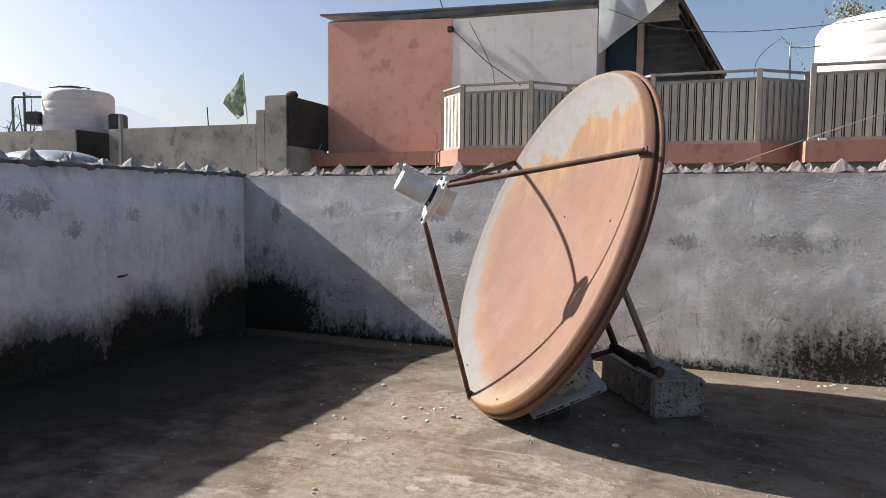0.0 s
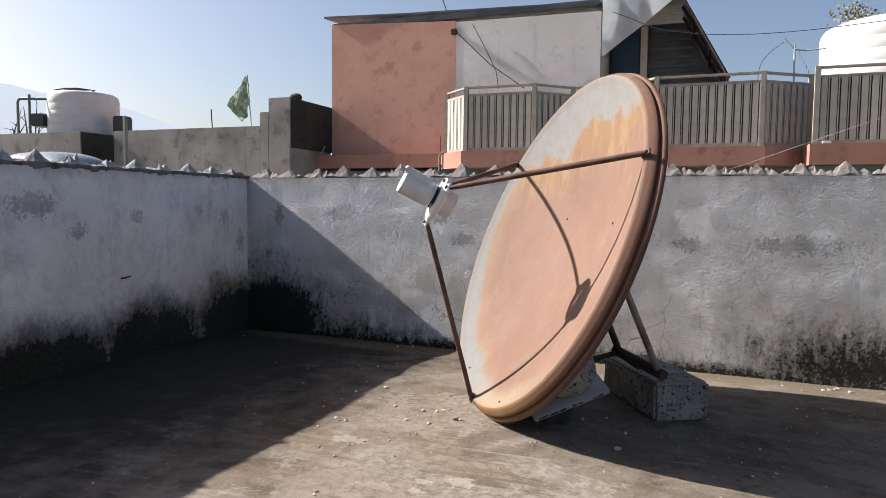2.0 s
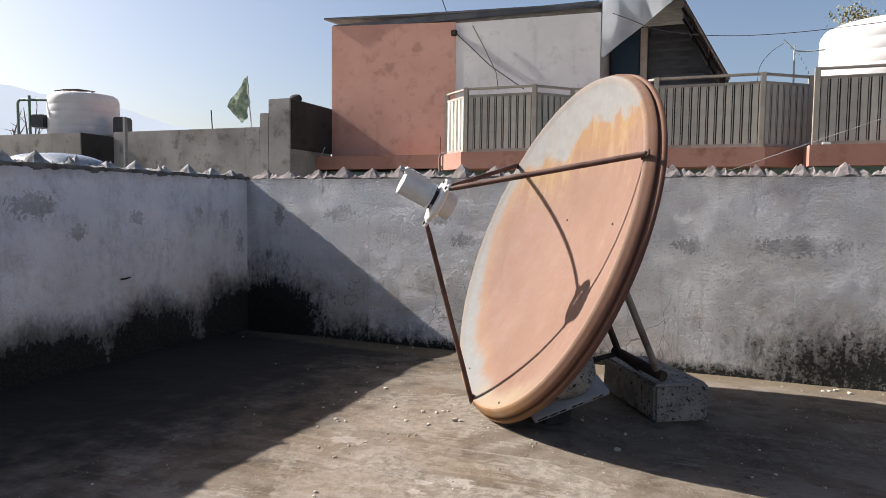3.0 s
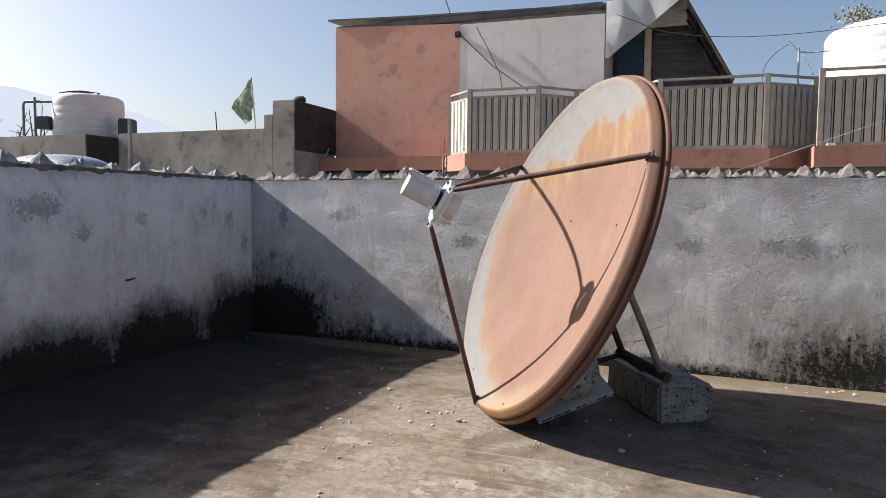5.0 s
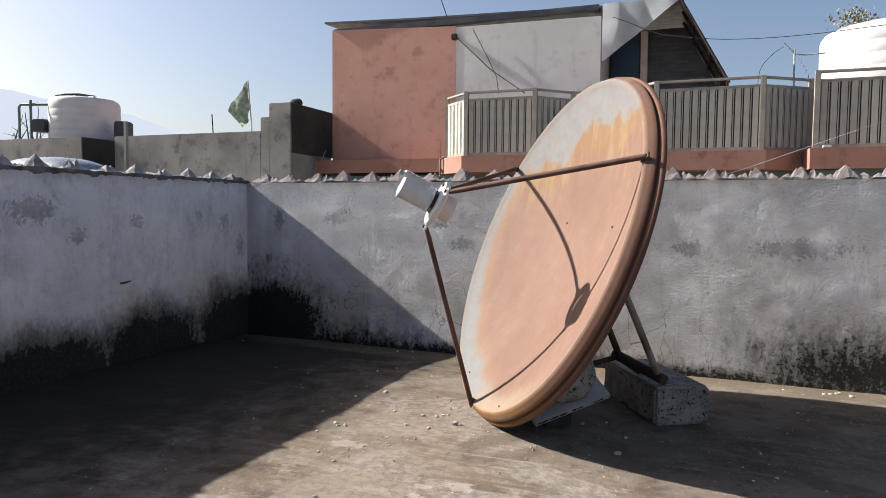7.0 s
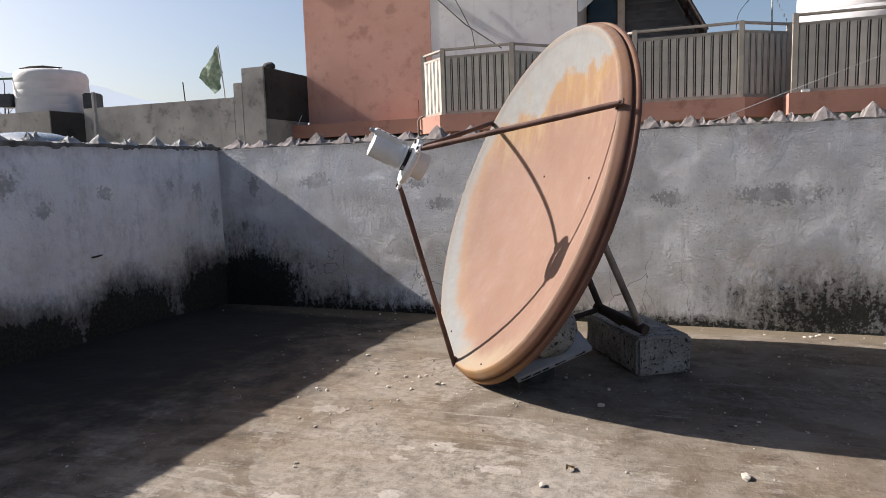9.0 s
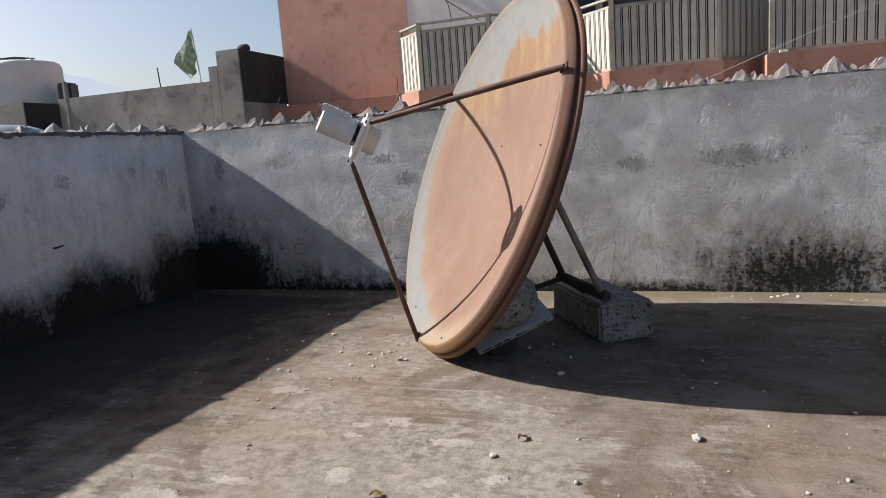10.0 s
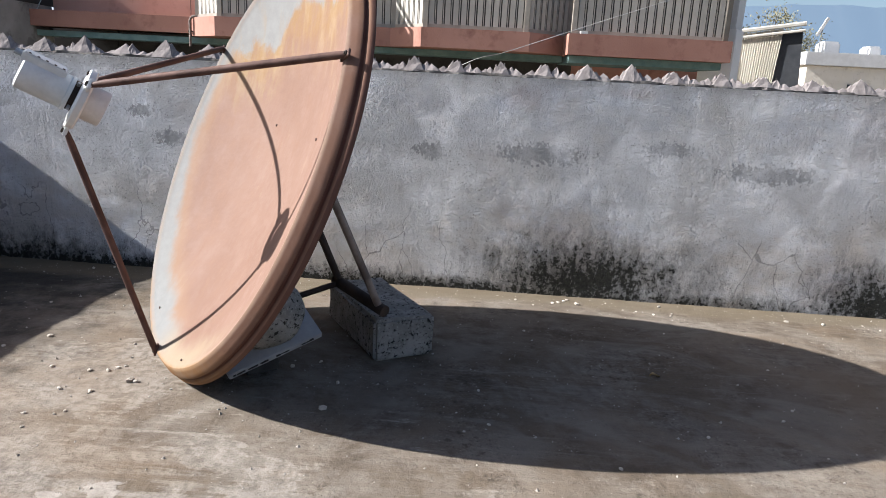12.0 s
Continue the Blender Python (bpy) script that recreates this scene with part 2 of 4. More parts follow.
    blot = n.noise(3.1, 8, 0.66, n.stretch(1, 1, 1, move=(3, 1, 0)), warp=0.6)
    col = n.mix(n.ramp(blot, 0.52, 0.60, 0, 0.5), col, n.mix(n.ramp(fine, 0.35, 0.65), (0.064, 0.047, 0.030), (0.117, 0.092, 0.064)))
    flakes = n.any(*[n.spot((x, y, 0), (a, d, 1)) for x, y, a, d in FLAKES])
    thr = n.math("ADD", n.math("MULTIPLY", flakes, 0.36), n.math("ADD", n.math("MULTIPLY", n.noise(24, 7, 0.70, warp=0.4), 0.75), n.math("MULTIPLY", fine, 0.12)))
    flake = n.ramp(thr, 0.555, 0.60)
    worn = n.any(n.spot((2.0, -2.0, 0), (1.6, 1.3, 1)), n.spot((1.75, -1.2, 0), (0.6, 0.6, 1)))
    worn = n.ramp(n.math("ADD", n.math("MULTIPLY", worn, 0.35), n.math("ADD", n.math("MULTIPLY", n.noise(3.6, 8, 0.68, warp=0.7), 0.7), n.math("MULTIPLY", trowel, 0.3))), 0.685, 0.735, 0, 0.62)
    col = n.mix(worn, col, n.mix(n.ramp(fine, 0.35, 0.65), (0.131, 0.113, 0.093), (0.336, 0.304, 0.263)))
    col = n.mix(n.math("MULTIPLY", flake, n.ramp(fine, 0.3, 0.6, 0.35, 0.75)), col, n.mix(mid, (0.284, 0.255, 0.222), (0.382, 0.351, 0.310)))
    dust = n.ramp(n.noise(2.6, 5, 0.55, n.stretch(1, 1.6, 1, turn=(0, 0, 35), move=(6, 2, 0)), warp=1.2), 0.48, 0.66, 0, 0.55)
    col = n.mix(dust, col, n.mix(fine, (0.175, 0.150, 0.122), (0.225, 0.198, 0.168)))
    tan = n.ramp(n.noise(1.5, 6, 0.62, n.stretch(1, 1, 1, move=(8, 3, 0)), warp=0.8), 0.50, 0.64, 0, 0.45)
    col = n.mix(tan, col, (0.165, 0.124, 0.086))
    fleck = n.math("MULTIPLY", n.ramp(n.noise(190, 3, 0.7), 0.62, 0.68, 0, 0.7), n.ramp(n.noise(5, 5, 0.6, n.stretch(1, 1, 1, move=(2, 7, 0))), 0.42, 0.6))
    col = n.mix(fleck, col, (0.045, 0.038, 0.031))
    # Dark by the side parapet: damp, plus its cast shadow painted deeper.
    damp_shade = n.any(n.spot((0.1, -0.9, 0), (1.7, 2.6, 1)), n.spot((0.3, -0.2, 0), (1.7, 0.9, 1)), n.spot((0, -3.5, 0), (1.2, 2.5, 1)))
    damp_shade = n.ramp(n.math("ADD", damp_shade, n.math("MULTIPLY", n.math("SUBTRACT", mid, 0.5), 0.9)), 0.05, 0.6)
    col = n.mix(n.math("MULTIPLY", damp_shade, 0.9), col, (0.020, 0.020, 0.018))
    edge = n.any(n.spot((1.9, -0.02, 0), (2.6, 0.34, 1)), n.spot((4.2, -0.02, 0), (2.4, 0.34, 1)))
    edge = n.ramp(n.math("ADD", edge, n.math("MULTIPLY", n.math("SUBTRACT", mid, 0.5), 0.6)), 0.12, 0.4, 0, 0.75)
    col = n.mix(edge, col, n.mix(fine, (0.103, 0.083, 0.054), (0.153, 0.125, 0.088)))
    n.color(col)
    n.bump(n.math("ADD", n.math("ADD", n.math("MULTIPLY", fine, 0.7), n.math("MULTIPLY", grit, 0.3)), n.math("MULTIPLY", trowel, 0.8)), 0.0042).bump(n.math("ADD", mid, n.math("MULTIPLY", flake, 0.08)), 0.009)
    return n.mat


def dish_material():
    """Faded salmon paint, worn to grey primer at the top and along one side, rust bleeding below it."""
    n = Nodes("faded salmon paint", 0.75)
    n.bsdf.inputs["Specular IOR Level"].default_value = 0.22
    x, y, z = n.axis(0), n.axis(1), n.axis(2)
    big, mid = n.noise(3.2, 5), n.noise(16, 7, 0.68)
    run = n.noise(1, 7, 0.68, n.stretch(15, 3.6, 6))
    wide = n.noise(5.5, 7, 0.66, warp=0.3)
    cloud = n.math("ADD", n.math("MULTIPLY", n.math("SUBTRACT", wide, 0.5), 0.30), n.math("MULTIPLY", n.math("SUBTRACT", run, 0.5), 0.07))
    col = n.mix(n.ramp(big, 0.3, 0.7), (0.143, 0.083, 0.059), (0.165, 0.101, 0.075))
    col = n.mix(n.ramp(mid, 0.50, 0.70, 0, 0.35), col, (0.183, 0.114, 0.082))
    col = n.mix(n.ramp(run, 0.54, 0.72, 0, 0.30), col, (0.143, 0.071, 0.040))
    scuff = n.ramp(n.math("ADD", n.math("MULTIPLY", wide, 0.6), n.math("MULTIPLY", n.noise(1, 6, 0.7, n.stretch(34, 5, 6, move=(3, 1, 0))), 0.5)), 0.62, 0.70, 0, 0.38)
    col = n.mix(scuff, col, (0.204, 0.141, 0.094))
    # the bared top: a stepped border, ochre along it and rust running down
    border = n.ramp(x, -0.26, -0.08, 0.33, 0.475)
    above = n.math("ADD", n.math("SUBTRACT", y, border), n.math("MULTIPLY", cloud, 0.9))
    halo = n.math("MULTIPLY", n.ramp(above, -0.24, -0.02), n.ramp(x, 0.46, 0.25))
    ochre = n.mix(n.ramp(run, 0.42, 0.62), (0.164, 0.092, 0.045), (0.208, 0.146, 0.083))
    col = n.mix(n.math("MULTIPLY", n.math("MULTIPLY", halo, n.ramp(n.math("ADD", n.math("MULTIPLY", run, 0.5), n.math("MULTIPLY", n.noise(10, 7, 0.7, n.stretch(1.5, 0.8, 1)), 1.0)), 0.58, 0.84)), 0.9), col, ochre)
    col = n.mix(n.math("MULTIPLY", n.math("MULTIPLY", n.ramp(above, -0.11, -0.03), n.ramp(above, 0.05, 0.0)), n.ramp(mid, 0.4, 0.6, 0.2, 0.7)), col, (0.187, 0.114, 0.050))
    inner = n.t.nodes.new("ShaderNodeVectorMath")
    inner.operation = "LENGTH"
    n.put(inner.inputs[0], n.stretch(1, 1, 0))
    r = inner.outputs["Value"]
    # the bared band along the far side
    reach = n.math("ADD", r, n.math("MULTIPLY", cloud, 0.40))
    side = n.math("SUBTRACT", reach, n.ramp(y, -0.45, 0.25, 0.530, 0.575))
    side_on = n.ramp(x, 0.10, -0.12)
    fringe = n.math("MULTIPLY", n.ramp(side, -0.07, 0.0), side_on)
    col = n.mix(n.math("MULTIPLY", fringe, 0.45), col, (0.208, 0.135, 0.083))
    low = n.math("MULTIPLY", n.math("MULTIPLY", n.ramp(reach, 0.53, 0.60), n.ramp(y, -0.22, -0.45)), n.ramp(x, 0.5, 0.2, 0, 0.7))
    col = n.mix(low, col, (0.231, 0.189, 0.127))
    bared = n.any(n.ramp(above, -0.01, 0.035), n.math("MULTIPLY", n.ramp(side, -0.01, 0.045), side_on))
    grey = n.mix(n.ramp(mid, 0.35, 0.65), (0.136, 0.140, 0.138), (0.162, 0.167, 0.166))
    grey = n.mix(n.ramp(run, 0.56, 0.70, 0, 0.4), grey, (0.188, 0.141, 0.094))
    off_rim = n.any(n.ramp(r, 0.636, 0.643, 1, 0.25), n.ramp(x, -0.2, -0.4))
    col = n.mix(n.math("MULTIPLY", n.math("MULTIPLY", bared, off_rim), 0.93), col, grey)
    # bead highlight painted pale, dull red flange, groove's rust and shade painted dark
    bead = n.math("MULTIPLY", n.ramp(r, 0.614, 0.622), n.ramp(r, 0.643, 0.638))
    col = n.mix(n.math("MULTIPLY", bead, n.ramp(mid, 0.35, 0.65, 0.15, 0.5)), col, (0.217, 0.158, 0.112))
    flange = n.math("MULTIPLY", n.ramp(r, 0.638, 0.644), n.ramp(mid, 0.3, 0.65, 0.35, 0.8))
    col = n.mix(flange, col, (0.136, 0.069, 0.044))
    groove = n.math("MULTIPLY", n.ramp(z, -0.021, -0.0235), n.ramp(r, 0.659, 0.655))
    rim_on = n.ramp(r, 0.632, 0.638)
    col = n.mix(n.math("MULTIPLY", n.math("MULTIPLY", groove, rim_on), 0.92), col, (0.092, 0.038, 0.028))
    edge = n.math("MULTIPLY", n.ramp(z, -0.0355, -0.037), rim_on)
    col = n.mix(n.math("MULTIPLY", edge, 0.75), col, (0.084, 0.039, 0.029))
    foot = n.math("MULTIPLY", n.math("MULTIPLY", n.ramp(y, -0.40, -0.60), n.ramp(r, 0.622, 0.636)), n.ramp(mid, 0.3, 0.6, 0.35, 0.85))
    col = n.mix(n.math("MULTIPLY", foot, n.math("SUBTRACT", 1.0, n.math("MULTIPLY", groove, 0.7))), col, (0.203, 0.104, 0.037))
    n.color(col).rough(n.ramp(mid, 0.3, 0.7, 0.7, 0.88))
    n.bump(n.noise(45, 4), 0.0008).bump(big, 0.004)
    return n.mat


def block_material():
    n = Nodes("pitted cement block", 0.95)
    n.bsdf.inputs["Specular IOR Level"].default_value = 0.2
    fine, mid = n.noise(110, 5, 0.7), n.noise(14, 5)
    pits = n.any(n.ramp(n.noise(85, 5, 0.7), 0.575, 0.61), n.ramp(n.noise(45, 4, 0.6), 0.61, 0.64))
    col = n.mix(n.ramp(mid, 0.35, 0.65), (0.191, 0.184, 0.168), (0.275, 0.267, 0.248))
    col = n.mix(n.ramp(fine, 0.52, 0.68, 0, 0.6), col, (0.383, 0.371, 0.345))
    col = n.mix(n.math("MULTIPLY", pits, 0.92), col, (0.017, 0.017, 0.015))
    n.color(col).bump(n.math("SUBTRACT", n.math("MULTIPLY", fine, 0.5), n.math("MULTIPLY", pits, 1.2)), 0.006)
    return n.mat


def house_material(name, c1, c2, dark):
    n = Nodes(name, 0.88)
    big, mid = n.noise(0.9, 5), n.noise(4, 6, 0.65)
    col = n.mix(n.ramp(big, 0.3, 0.7), c1, c2)
    col = n.mix(n.ramp(mid, 0.52, 0.70, 0, 0.6), col, dark)
    col = n.mix(n.ramp(n.noise(2.1, 4), 0.62, 0.72, 0, 0.45), col, tuple(x * 0.75 for x in dark))
    col = n.mix(n.ramp(n.noise(1, 5, 0.6, n.stretch(6, 6, 0.6)), 0.58, 0.8, 0, 0.35), col, tuple(x * 0.7 for x in dark))
    n.color(col).bump(n.noise(40, 5, 0.6), 0.0035)
    return n.mat


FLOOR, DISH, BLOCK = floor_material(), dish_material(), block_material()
RUST = plain("rusty pipe", (0.064, 0.037, 0.030), (0.128, 0.078, 0.064), 14, 0.7, 0.1, 0.001, 90)
DARK_IRON = plain("dark iron", (0.035, 0.028, 0.024), (0.075, 0.055, 0.045), 20, 0.7, 0.3, 0.001, 90)
CAST = plain("off-white cast housing", (0.50, 0.505, 0.50), (0.60, 0.605, 0.60), 18, 0.5, 0.0, 0.0006, 120)
WHITE = plain("scuffed white metal", (0.56, 0.56, 0.545), (0.68, 0.68, 0.66), 30, 0.42, 0.0, 0.0006, 120)
TILE = plain("pale floor slab", (0.28, 0.285, 0.295), (0.38, 0.385, 0.395), 10, 0.6, 0.0, 0.001, 60)
SHARD = plain("broken cement crest", (0.125, 0.112, 0.108), (0.225, 0.202, 0.194), 22, 0.92, 0.0, 0.005, 60, 0.3)
DIRTY_SHARD = plain("dirty cement crest", (0.12, 0.12, 0.12), (0.36, 0.355, 0.35), 20, 0.92, 0.0, 0.005, 60, 0.3)
MORTAR = plain("mortar bed", (0.06, 0.055, 0.05), (0.20, 0.188, 0.178), 12, 0.95, 0.0, 0.008, 50)
STONE = plain("pebble", (0.34, 0.29, 0.23), (0.56, 0.52, 0.46), 30, 0.9, 0.0, 0.002, 120, 0.5)
GRIT = plain("cement crumbs", (0.17, 0.15, 0.125), (0.38, 0.35, 0.31), 40, 0.9, 0.0, 0.0, 120)
BARK = plain("dry leaf", (0.30, 0.20, 0.09), (0.42, 0.30, 0.15), 30, 0.8, 0.0, 0.001, 120, 0.3)
RED_PLASTER = house_material("salmon house plaster", (0.483, 0.262, 0.205), (0.564, 0.328, 0.262), (0.356, 0.184, 0.144))
LEDGE_RED = house_material("dull red ledge plaster", (0.29, 0.152, 0.118), (0.36, 0.20, 0.158), (0.20, 0.10, 0.078))
GREY_PLASTER = house_material("grey cement plaster", (0.605, 0.594, 0.588), (0.717, 0.706, 0.694), (0.504, 0.493, 0.482))
CEMENT = house_material("bare cement render", (0.19, 0.185, 0.178), (0.36, 0.35, 0.335), (0.075, 0.073, 0.07))
# Near-black for pits and a dark stone; elsewhere it paints shade.
BLACK_AND_SHADE = house_material("blackened cement render", (0.035, 0.034, 0.033), (0.06, 0.058, 0.056), (0.02, 0.02, 0.02))
CREAM = house_material("cream render", (0.62, 0.57, 0.49), (0.70, 0.65, 0.57), (0.50, 0.45, 0.38))
ALLOY = plain("pale antenna alloy", (0.260, 0.320, 0.320), (0.360, 0.420, 0.420), 12, 0.5)
PORCH = plain("blue-grey sheet rib", (0.078, 0.090, 0.108), (0.120, 0.135, 0.156), 5, 0.5)
PALE_PIPE = plain("worn pale pipe", (0.10, 0.072, 0.06), (0.25, 0.21, 0.18), 16, 0.6, 0.1, 0.001, 90)
TEAL = plain("teal fascia", (0.10, 0.17, 0.17), (0.16, 0.24, 0.23), 6, 0.7)
SLAT = plain("taupe metal slat", (0.325, 0.308, 0.272), (0.395, 0.375, 0.335), 5, 0.6, 0.0, 0.0005, 40, 0.2)
RAIL = plain("taupe steel rail", (0.247, 0.221, 0.189), (0.325, 0.299, 0.254), 5, 0.45, 0.0, 0.0005, 40)
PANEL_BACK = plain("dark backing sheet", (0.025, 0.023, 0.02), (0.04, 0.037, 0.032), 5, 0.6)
ROOF_AND_SHADE = plain("dark roof sheet", (0.06, 0.065, 0.075), (0.12, 0.125, 0.135), 3, 0.5, 0.3)
TARP = plain("pale plastic sheet", (0.66, 0.70, 0.74), (0.78, 0.82, 0.85), 2.5, 0.45, 0.0, 0.001, 6)
BLUE_PAINT = plain("blue painted door", (0.012, 0.045, 0.085), (0.02, 0.075, 0.13), 4, 0.5)
TANK = plain("white plastic tank", (0.497, 0.497, 0.497), (0.570, 0.570, 0.570), 2.5, 0.65, 0.0, 0.001, 8)
BLACK = plain("black plastic", (0.02, 0.022, 0.024), (0.04, 0.042, 0.045), 8, 0.55)
GREEN_PIPE = plain("green painted pipe", (0.05, 0.10, 0.07), (0.08, 0.14, 0.10), 8, 0.6)
CLOTH = plain("faded green cloth", (0.17, 0.27, 0.19), (0.46, 0.53, 0.44), 11, 0.85, 0.0, 0.004, 30)
STEEL = plain("galvanised steel", (0.30, 0.31, 0.32), (0.42, 0.43, 0.44), 12, 0.45, 0.6)
CABLE = plain("pale cable", (0.28, 0.28, 0.28), (0.38, 0.38, 0.38), 12, 0.6)
DARK_CABLE = plain("dark cable", (0.03, 0.03, 0.03), (0.06, 0.06, 0.06), 12, 0.6)
LEAF = plain("olive leaves", (0.15, 0.143, 0.088), (0.25, 0.235, 0.15), 3, 0.7, 0.0, 0.0, 12, 0.2)
TRUNK = plain("tree bark", (0.09, 0.075, 0.06), (0.16, 0.135, 0.11), 6, 0.9, 0.0, 0.01, 20)
EARTH = plain("dusty ground", (0.18, 0.15, 0.11), (0.28, 0.24, 0.18), 0.2, 0.95, 0.0, 0.0, 3)
CAR_PAINT = plain("silver blue paint", (0.150, 0.180, 0.210), (0.200, 0.235, 0.270), 3, 0.25, 0.1)


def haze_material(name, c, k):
    """A far slope; the air's haze is painted in as a glow of its own."""
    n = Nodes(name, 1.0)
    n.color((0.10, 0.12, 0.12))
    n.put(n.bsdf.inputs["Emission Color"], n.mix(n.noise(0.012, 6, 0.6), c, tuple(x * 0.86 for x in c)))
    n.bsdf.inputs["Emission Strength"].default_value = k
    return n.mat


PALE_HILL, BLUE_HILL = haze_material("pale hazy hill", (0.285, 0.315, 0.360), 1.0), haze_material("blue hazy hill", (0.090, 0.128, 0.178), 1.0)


# ---- mesh helpers ----
def part(name, bm, material, parent=None, label="", m=None, smooth=None):
    me = bpy.data.meshes.new(name)
    bm.normal_update()
    bm.to_mesh(me)
    bm.free()
    if material:
        me.materials.append(material)
    if smooth is not None:
        me.polygons.foreach_set("use_smooth", [True] * len(me.polygons))
        me.set_sharp_from_angle(angle=radians(smooth))
    ob = new(name, me)
    ob.parent = parent
    if m is not None:
        ob.matrix_local = m
    if label:
        ob["label"] = label
    return ob


def share(ob, m, parent=None):
    """Another piece on the same mesh."""
    o = new(ob.name.split(".")[0], ob.data)
    o.parent = parent or ob.parent
    o.matrix_local = m
    return o


def thing(name, m, label, category, group="", kind=""):
    ob = new(name)
    ob.matrix_world = m
    return tagged(ob, label, category, group, kind)


def box(x0, y0, z0, x1, y1, z1, bevel=0.0, bm=None, m=None):
    bm = bm or bmesh.new()
    made = bmesh.ops.create_cube(bm, size=1.0)["verts"]
    for v in made:
        v.co = Vector((x0 + (v.co.x + 0.5) * (x1 - x0), y0 + (v.co.y + 0.5) * (y1 - y0), z0 + (v.co.z + 0.5) * (z1 - z0)))
    if bevel:
        edges = list({e for v in made for e in v.link_edges})
        made = list({v for f in bmesh.ops.bevel(bm, geom=edges, offset=bevel, segments=2, affect="EDGES")["faces"] for v in f.verts} | {v for v in made if v.is_valid})
    if m is not None:
        bmesh.ops.transform(bm, matrix=m, verts=made)
    return bm


def tube(points, r, seg=10, bm=None, ends=None):
    """A round bar along points; r may be a list."""
    bm = bm or bmesh.new()
    pts = [Vector(p) for p in points]
    rings = []
    side = None
    for i, p in enumerate(pts):
        way = (pts[min(i + 1, len(pts) - 1)] - pts[max(i - 1, 0)]).normalized()
        if side is None:
            side = way.orthogonal().normalized()
        side = (side - way * side.dot(way)).normalized()
        other = way.cross(side)
        rad = r[i] if isinstance(r, (list, tuple)) else r
        rings.append([bm.verts.new(p + rad * (math.cos(a) * side + math.sin(a) * other)) for a in [2 * math.pi * k / seg for k in range(seg)]])
    for a, b in zip(rings, rings[1:]):
        for k in range(seg):
            bm.faces.new((a[k], a[(k + 1) % seg], b[(k + 1) % seg], b[k]))
    bm.faces.new(rings[0][::-1])
    bm.faces.new(rings[-1])
    return bm


def lathe(profile, seg=64, bm=None, wobble=None):
    """Spins (r, z) points round z. r = 0 closes the end."""
    bm = bm or bmesh.new()
    rings = []
    for r, z in profile:
        if r < 1e-6:
            rings.append([bm.verts.new((0, 0, z))])
        else:
            rings.append([bm.verts.new((r * math.cos(2 * math.pi * k / seg), r * math.sin(2 * math.pi * k / seg), z)) for k in range(seg)])
    for a, b in zip(rings, rings[1:]):
        for k in range(seg):
            j = (k + 1) % seg
            if len(a) == 1 and len(b) == 1:
                continue
            if len(a) == 1:
                bm.faces.new((a[0], b[j], b[k]))
            elif len(b) == 1:
                bm.faces.new((a[k], a[j], b[0]))
            else:
                bm.faces.new((a[k], a[j], b[j], b[k]))
    bmesh.ops.recalc_face_normals(bm, faces=bm.faces)
    return bm


def sheet(nx, ny, place):
    """A grid of nx by ny cells; place(s, t) gives each corner, s and t from 0 to 1."""
    bm = bmesh.new()
    vs = [[bm.verts.new(place(i / nx, j / ny)) for i in range(nx + 1)] for j in range(ny + 1)]
    for j in range(ny):
        for i in range(nx):
            bm.faces.new((vs[j][i], vs[j][i + 1], vs[j + 1][i + 1], vs[j + 1][i]))
    return bm


def wavy(p, k, amount):
    return amount * noise.noise(Vector(p) * k)


def rubble(seed, rx, ry, rz, rough=0.25, sub=2):
    """A rounded broken lump that sits on z = 0."""
    bm = bmesh.new()
    bmesh.ops.create_icosphere(bm, subdivisions=sub, radius=1.0)
    for v in bm.verts:
        k = 1 + rough * noise.noise(v.co * 1.6 + Vector((seed * 7.3, seed * 3.1, 0)))
        v.co = Vector((v.co.x * rx * k, v.co.y * ry * k, v.co.z * rz * k))
        v.co.z = max(v.co.z, -rz * 0.6)
    low = min(v.co.z for v in bm.verts)
    for v in bm.verts:
        v.co.z -= low
    return bm


# ---- the roof terrace ----
WALL_TOP, THICK = 0.90, 0.16


def floor_height(x, y):
    """Flat, with a shallow fall towards the back parapet."""
    k = max(0.0, min(1.0, 1 + y / 0.55))
    return -0.03 * k * k * (3 - 2 * k) + wavy((x, y, 0), 1.3, 0.003) + wavy((x, y, 5), 6, 0.0018) + wavy((x, y, 9), 17, 0.0016) + wavy((x, y, 2), 36, 0.0011)


def build_floor():
    bm = sheet(400, 420, lambda s, t: (7.0 * s, -7.5 * (1 - t), floor_height(7.0 * s, -7.5 * (1 - t))))
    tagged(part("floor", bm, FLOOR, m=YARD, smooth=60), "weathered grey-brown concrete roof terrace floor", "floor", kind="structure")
    slab = box(-0.3, -7.8, -0.30, 7.3, 0.3, -0.06)
    tagged(part("roof_slab", slab, CEMENT, m=YARD), "concrete slab beneath the terrace floor", "slab", kind="structure")


def build_parapet(name, length, material, m, label, high=WALL_TOP):
    """Inner face at y = 0 of its own frame, running along +x, body towards +y."""
    def place(s, t):
        x, z = length * s, -0.06 + (high + 0.06) * t
        return (x, wavy((x, 0, z), 2.2, 0.0022) + wavy((x, 0, z), 9, 0.0006) - 0.002, z)
    bm = sheet(int(length * 24), 22, place)
    box(0, 0.012, -0.3, length, THICK, high - 0.002, bm=bm)
    return tagged(part(name, bm, material, m=m, smooth=60), label, "wall", kind="structure")


def crest_mesh(seed):
    """A knob of cement with one tall and two low broken peaks."""
    rnd = random.Random(seed)
    bm = bmesh.new()
